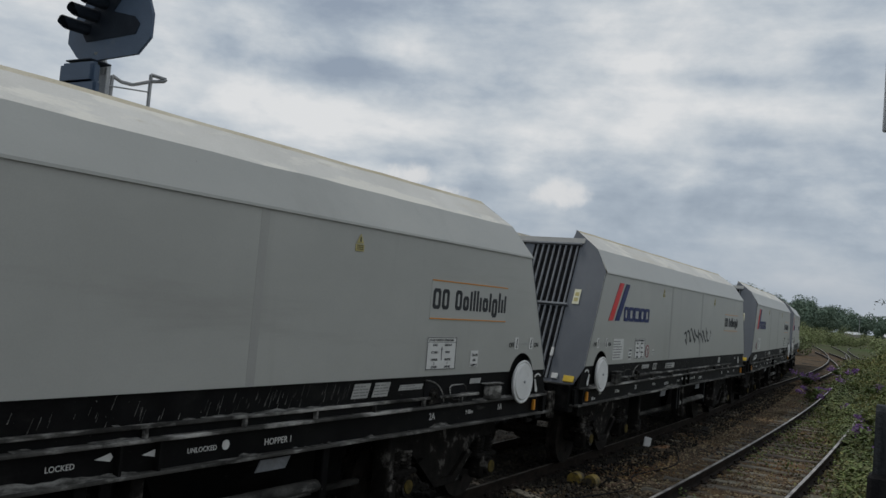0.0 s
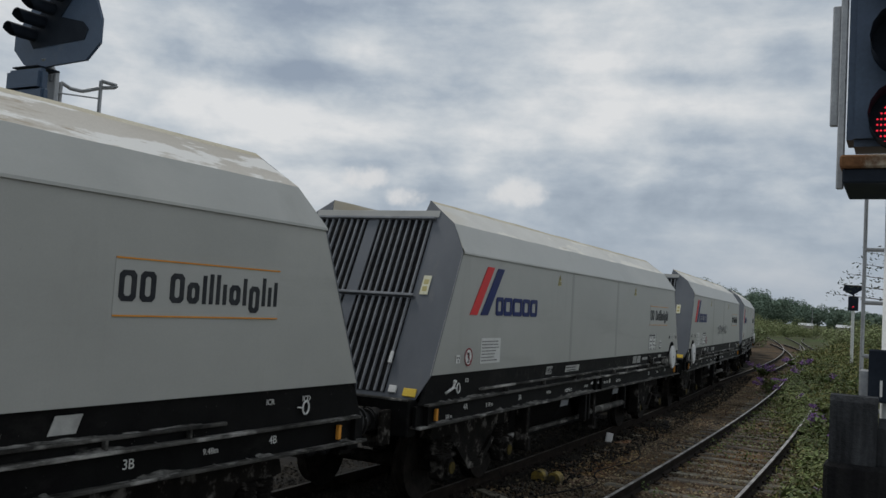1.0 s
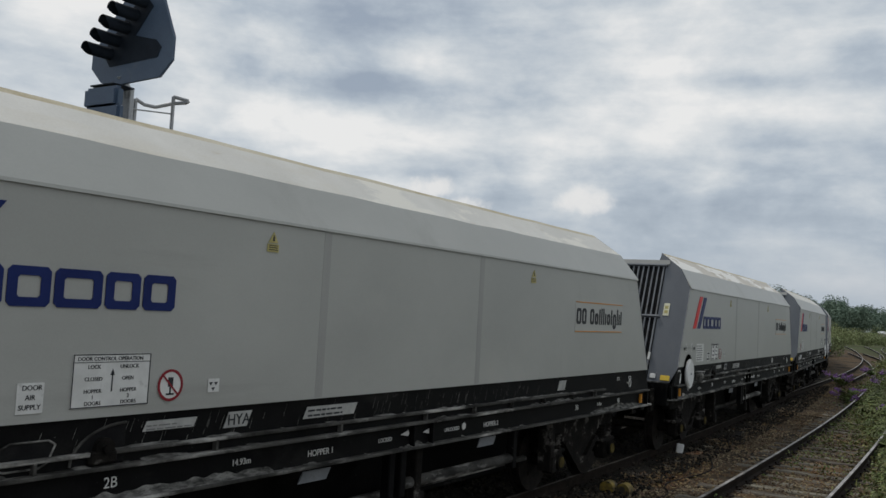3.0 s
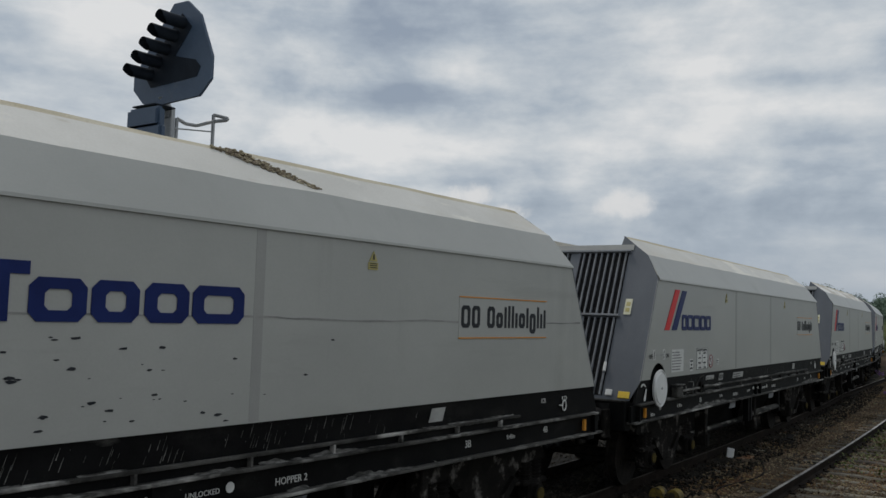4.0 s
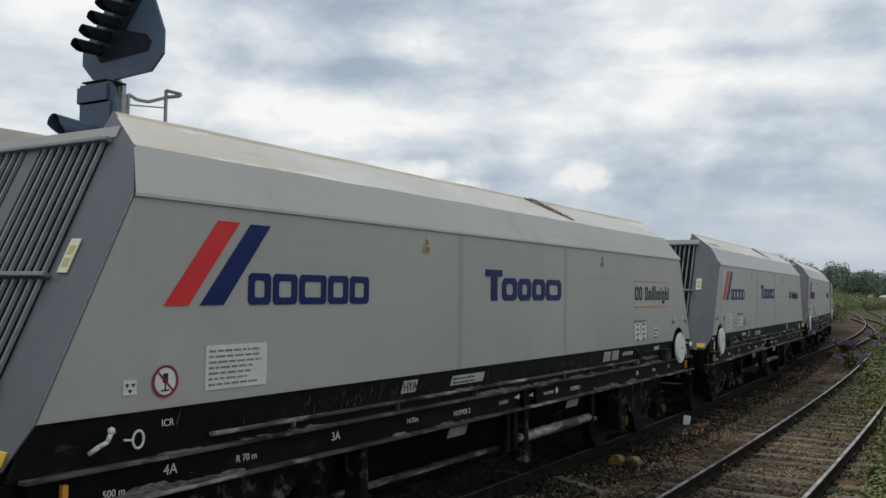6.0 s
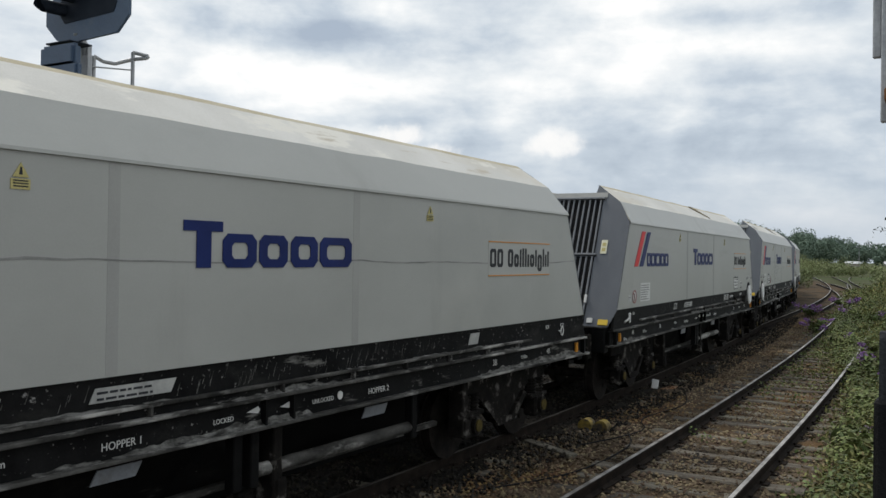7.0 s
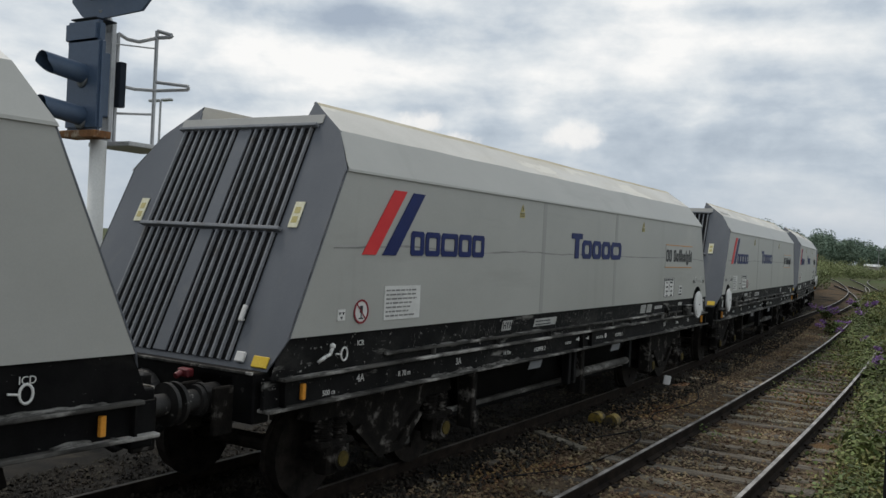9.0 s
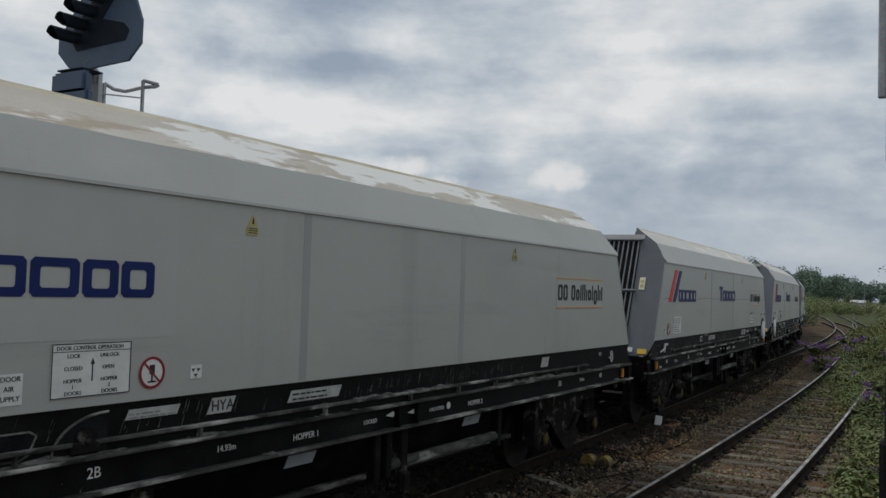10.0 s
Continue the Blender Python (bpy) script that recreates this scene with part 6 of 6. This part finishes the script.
def build_weeds():
    rng = np.random.default_rng(11)
    greens, sizes, dry, dsizes = [], [], [], []
    for _ in range(4600):
        x = 8.5 + 68 * rng.random() ** 1.5
        top = edge_at(x)
        y = top - (top + 1.2 - 0.02 * x) * rng.random() ** 1.15 + rng.normal() * 0.12
        inside = top - y
        h = 0.10 + min(0.55, 0.22 * max(inside, 0)) * rng.uniform(0.4, 1.5) + 0.006 * max(0, x - 20)
        if 1.2 < y and x < 40:
            h *= 0.55
        w = rng.uniform(0.12, 0.30) + 0.003 * x
        n = int(rng.integers(16, 34))
        c = np.stack([x + rng.normal(size=n) * w, y + rng.normal(size=n) * w, -0.34 + h * rng.random(n) ** 0.7 * 1.3 + 0.1], 1)
        s = rng.uniform(0.018, 0.046, n) * (1 + x / 55)
        if rng.random() < 0.34:
            dry.append(c)
            dsizes.append(s * 0.8)
        else:
            greens.append(c)
            sizes.append(s)
    # low weeds between the siding's rails
    for _ in range(420):
        x = 12 + 30 * rng.random()
        y = 2.1 + 1.5 * rng.random() + (x - 11.5) ** 2 / 960
        if rng.random() > (x - 12) / 22:
            continue
        n = 14
        greens.append(np.stack([x + rng.normal(size=n) * 0.12, y + rng.normal(size=n) * 0.10, -0.17 + 0.14 * rng.random(n)], 1))
        sizes.append(rng.uniform(0.02, 0.045, n))
    # leafy clumps heaped along the edge, their leaves turned outward
    tufts, tsizes, tways = [], [], []
    for _ in range(460):
        x = 8.8 + 48 * rng.random() ** 1.35
        top = edge_at(x)
        y = top - 0.15 - (top + 1.0) * rng.random() ** 1.3
        r = rng.uniform(0.16, 0.36) * (1 + x / 90)
        n = int(320 * rng.uniform(0.7, 1.2))
        d = rng.normal(size=(n, 3))
        d[:, 2] = np.abs(d[:, 2]) * 1.2 + 0.1
        d /= np.linalg.norm(d, axis=1)[:, None]
        h = rng.choice((0.7, 1.0, 1.5, 2.1))
        tufts.append(np.array([x, y, -0.36]) + d * r * np.array([1, 1, h]) * rng.uniform(0.7, 1.12, (n, 1)))
        tsizes.append(rng.uniform(0.020, 0.050, n) * (1 + x / 60) * rng.uniform(0.7, 1.1))
        tways.append(d + np.array([0, 0, 0.5]))
    ob = new("leafy_weeds", leaves("leafy_weeds", np.concatenate(tufts), np.concatenate(tsizes), LEAF, rng, 0.5, 1.5, np.concatenate(tways)))
    tagged(ob, "broad-leaved green weeds heaped beside the siding", "weeds", kind="stuff")
    ob = new("weeds", leaves("weeds", np.concatenate(greens), np.concatenate(sizes), LEAF, rng))
    tagged(ob, "tangle of green weeds overgrowing the siding", "weeds", kind="stuff")
    ob = new("dry_weeds", leaves("dry_weeds", np.concatenate(dry), np.concatenate(dsizes), DRYGRASS, rng, 1.2, 3.2))
    tagged(ob, "straw-coloured dry weeds beside the siding", "weeds", kind="stuff")


def build_buddleia(x, y, height, spikes, seed, lean=(0, 0), z0=-0.35):
    dense = 16 if spikes < 5 else 6
    rng = np.random.default_rng(seed)
    bush = empty("buddleia_bush", Matrix.Translation((x, y, z0)), "buddleia shrub with purple flower spikes beside the track", "shrub", "buddleia shrubs")
    bm = bmesh.new()
    tips, cs = [], []
    for k in range(spikes + 5):
        a = rng.uniform(0, math.tau)
        r = height * rng.uniform(0.35, 0.75)
        tip = Vector((math.cos(a) * r + lean[0], math.sin(a) * r + lean[1], height * rng.uniform(0.55, 1.05)))
        mid = Vector((tip.x * 0.4, tip.y * 0.4, tip.z * 0.72))
        p = [Vector((0, 0, 0)), mid, (mid + tip) / 2 + Vector((0, 0, 0.06 * height)), tip]
        for i in range(3):
            tube(bm, p[i], p[i + 1], 0.014 - 0.003 * i, 5, 0.011 - 0.003 * i)
        tips.append((tip, (tip - p[2]).normalized()))
        for i in range(1, 3):
            for t in np.linspace(0, 1, dense):
                cs.append(np.array(p[i] * (1 - float(t)) + p[i + 1] * float(t)) + rng.normal(size=3) * 0.06 * (0.6 + height * 0.4))
    part("stem", bm, TWIG, bush)
    c = np.array(cs)
    ob = part("foliage", leaves("foliage", c, rng.uniform(0.035, 0.065, len(c)) * (1 + x / 60), LEAF, rng, 0.5, 2.8), None, bush)
    for tip, d in tips[:spikes]:
        n = 60
        t = rng.random(n)
        length = rng.uniform(0.16, 0.28) * (1 + x / 70)
        spread = (0.035 * (1 - t) + 0.008) * (1 + x / 60)
        pts = np.array(d)[None] * (t * length)[:, None] + rng.normal(size=(n, 3)) * spread[:, None]
        part("flower_spike", leaves("flower_spike", pts, np.full(n, 0.028 * (1 + x / 60)), PURPLE, rng), None, bush, "purple flower spike", m=Matrix.Translation(tip))


def crowns(spots, rng, leaf, per):
    """Leaf centres for a row of crowns, each made of several uneven lobes."""
    out, sizes, ways = [], [], []
    for x, y, z0, h, w in spots:
        lobes = int(rng.integers(7, 12))
        for _ in range(lobes):
            lc = np.array([x, y, z0]) + np.array([rng.normal() * w * 0.38, rng.normal() * w * 0.38, h * rng.uniform(0.25, 0.85)])
            lr = w * rng.uniform(0.20, 0.36)
            n = per // lobes
            d = rng.normal(size=(n, 3))
            d /= np.linalg.norm(d, axis=1)[:, None]
            out.append(lc + d * lr * rng.uniform(0.65, 1.08, (n, 1)))
            sizes.append(rng.uniform(0.6, 1.4, n) * leaf)
            ways.append(d)
    return np.concatenate(out), np.concatenate(sizes), np.concatenate(ways)


def build_woods():
    rng = np.random.default_rng(21)
    spots = []
    for _ in range(170):
        b = radians(rng.uniform(-12, 24))
        d = rng.uniform(420, 640)
        deg = math.degrees(b)
        top = d * math.tan(radians(1.0 + 0.17 * max(0, min(deg - 2.8, 9)))) * rng.uniform(0.78, 1.02) + 2.5
        spots.append((d * math.cos(b), d * math.sin(b), -0.5, top * 1.0, top * 0.72))
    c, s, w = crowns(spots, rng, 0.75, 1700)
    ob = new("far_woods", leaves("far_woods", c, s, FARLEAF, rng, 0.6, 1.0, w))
    tagged(ob, "wooded hillside, distance haze in its green", "woods", kind="stuff")
    spots = []
    for _ in range(100):
        b = radians(rng.uniform(-3, 10.5))
        d = rng.uniform(172, 260) if 3.0 < math.degrees(b) < 8.6 else rng.uniform(105, 200)
        top = rng.uniform(-0.45, 0.42)
        if min(abs(math.degrees(b) - 3.05), abs(math.degrees(b) - 5.1)) < 0.75:      # the sheds show over low scrub here
            top = min(top, -0.25)
        h = d * math.tan(radians(top)) + 2.6
        spots.append((d * math.cos(b), d * math.sin(b), -0.4, max(h, 1.2), max(h, 1.2) * 1.5))
    for k in range(6):
        spots.append((92 + 2 * rng.random() + k * 1.2, 13.6 + 0.2 * k + 0.6 * rng.random(), -0.4, 1.5 + 0.8 * rng.random(), 1.7))
    c, s, w = crowns(spots, rng, 0.17, 900)
    ob = new("scrub", leaves("scrub", c, s, SCRUB, rng, 0.6, 1.2, w))
    tagged(ob, "yellow-green scrub beyond the junction", "scrub", kind="stuff")


DARKLEAF = material("shrub_leaf", ((0.025, 0.04, 0.015), (0.05, 0.07, 0.025)), 0.7, 0, 0.5, 30, 0.0, island=0.4, spec=0.2)
SCRUB = material("scrub_leaf", ((0.135, 0.16, 0.065), (0.20, 0.22, 0.09)), 0.8, 0, 0.06, 6, 0.0, island=0.45)
build_weeds()
for i, (bx, by, bh, bn) in enumerate(((36, 4.5, 0.6, 8), (45, 6.0, 0.7, 7), (52, 5.0, 0.8, 8), (30, 2.9, 0.5, 2), (22.5, 1.5, 0.7, 2), (17.5, 1.1, 0.6, 1), (14.3, 1.25, 0.45, 1), (13.2, 1.0, 0.5, 1), (26, 1.6, 0.8, 2), (19.5, 0.6, 0.9, 2), (40, 3.2, 0.9, 2), (33, 1.5, 1.1, 2))):
    build_buddleia(bx, by, bh, bn, 40 + i)
build_woods()


def build_tall_shrub():
    """Tall shrub behind the platform signal, its thin branches arching over the track side."""
    rng = np.random.default_rng(77)
    bush = empty("tall_shrub", Matrix.Translation((9.6, -0.72, -0.35)), "tall wild shrub with thin arching branches", "shrub")
    bm = bmesh.new()
    cs = []
    for k in range(22):
        a = rng.uniform(0, math.tau)
        r = rng.uniform(0.15, 0.55)
        tip = Vector((math.cos(a) * r, math.sin(a) * r, rng.uniform(2.4, 3.7)))
        if k < 5:                                     # long branches that arch towards the track
            tip = Vector((-0.2 + 0.15 * k, 1.05 + 0.09 * k, 3.62 - 0.10 * k))
        mid = Vector((tip.x * 0.3, tip.y * 0.25, tip.z * 0.86))
        p = [Vector((0, 0, 0)), mid, (mid + tip) / 2 + Vector((0, 0, 0.18)), tip]
        for i in range(3):
            tube(bm, p[i], p[i + 1], 0.016 - 0.005 * i, 5, 0.011 - 0.005 * i)
        for t in np.linspace(0, 1, 56):
            q = p[2] * (1 - float(t)) + p[3] * float(t)
            cs.append(np.array(q) + rng.normal(size=3) * 0.035)
        for t in np.linspace(0, 1, 56):
            q = p[1] * (1 - float(t)) + p[2] * float(t)
            cs.append(np.array(q) + rng.normal(size=3) * 0.05)
    part("stem", bm, TWIG, bush)
    c = np.array(cs)
    part("foliage", leaves("foliage", c, rng.uniform(0.009, 0.017, len(c)), DARKLEAF, rng, 0.5, 3.0), None, bush)


build_tall_shrub()


# ---- far buildings and lamps ----
def build_shed(x, y, rz, length, depth, eaves, ridge):
    shed = empty("goods_shed", pose(x, y, -0.4, 0, 0, rz), "low pale-roofed shed beyond the scrub", "shed", "sheds")
    bm = bmesh.new()
    rounded(bm, -depth / 2, depth / 2, -length / 2, length / 2, 0, eaves, 0.02)
    part("wall", bm, BRICKWALL, shed)
    bm = bmesh.new()
    prism(bm, [(-depth / 2 - 0.3, eaves), (depth / 2 + 0.3, eaves), (0, ridge)], -length / 2 - 0.3, length / 2 + 0.3)
    part("roof", bm, ROOFING, shed, "pale sheet roof")


def build_lamp(x, y, h, label):
    lamp = empty("street_lamp", Matrix.Translation((x, y, -0.4)), label, "street lamp", "street lamps")
    bm = bmesh.new()
    tube(bm, (0, 0, 0), (0, 0, h), 0.09, 8, 0.05)
    part("column", bm, GALV, lamp)
    bm = bmesh.new()
    for s in (-1, 1):
        rounded(bm, -0.12, 0.12, s * 0.1, s * 0.75 if s > 0 else -0.75, h, h + 0.12, 0.03) if s > 0 else rounded(bm, -0.12, 0.12, -0.75, -0.1, h, h + 0.12, 0.03)
    part("lantern", bm, GALV, lamp)


build_shed(285, 15.2, 2, 3.5, 12, 2.4, 3.2)
build_shed(290, 25.9, 2, 3.5, 12, 2.4, 3.1)
build_lamp(270, 22.6, 7.0, "slim grey lamp column by the yard")
build_lamp(28.5, 33.3, 9.0, "tall twin-headed yard lamp column")


# ---- movement ----
# seconds, and metres along the running line of the wagon numbered 0
ADVANCE = [(0, 4.49), (0.5, 9.83), (1, 15.73), (1.5, 21.19), (2, 26.67), (2.5, 32.19), (4, 48.51), (4.5, 53.89), (5, 59.0), (6.5, 75.13), (7, 80.46), (7.5, 85.83), (8, 91.24), (8.5, 96.53), (9, 101.92), (9.5, 107.29), (10, 112.27)]


def travelled(t):
    for (a, p), (b, q) in zip(ADVANCE, ADVANCE[1:]):
        if t <= b:
            return p + (q - p) * (t - a) / (b - a)
    return ADVANCE[-1][1]


def roll_wheels(wagon):
    """Each wheelset turns by the distance run over its radius."""
    steps = [i / 30 for i in range(301)]
    turns = [(t, travelled(t) / 0.46) for t in steps]
    for bogie in wagon.children:
        for ob in bogie.children:
            if ob.name.startswith("wheelset"):
                at = ob.matrix_basis.translation.copy()
                walk(ob, [(t, Matrix.Translation(at) @ Matrix.Rotation(a, 4, "Y")) for t, a in turns])


def motions():
    for k, wagon in TRAIN.items():
        rows = []
        for t, s in ADVANCE:
            p, a = on_arc(s - PITCH * k, TRAIN_Y, TRAIN_R)
            rows.append((t, Matrix.Translation(p) @ Matrix.Rotation(a, 4, "Z")))
        walk(wagon, rows)
        if -2 <= k <= 7:
            roll_wheels(wagon)


motions()
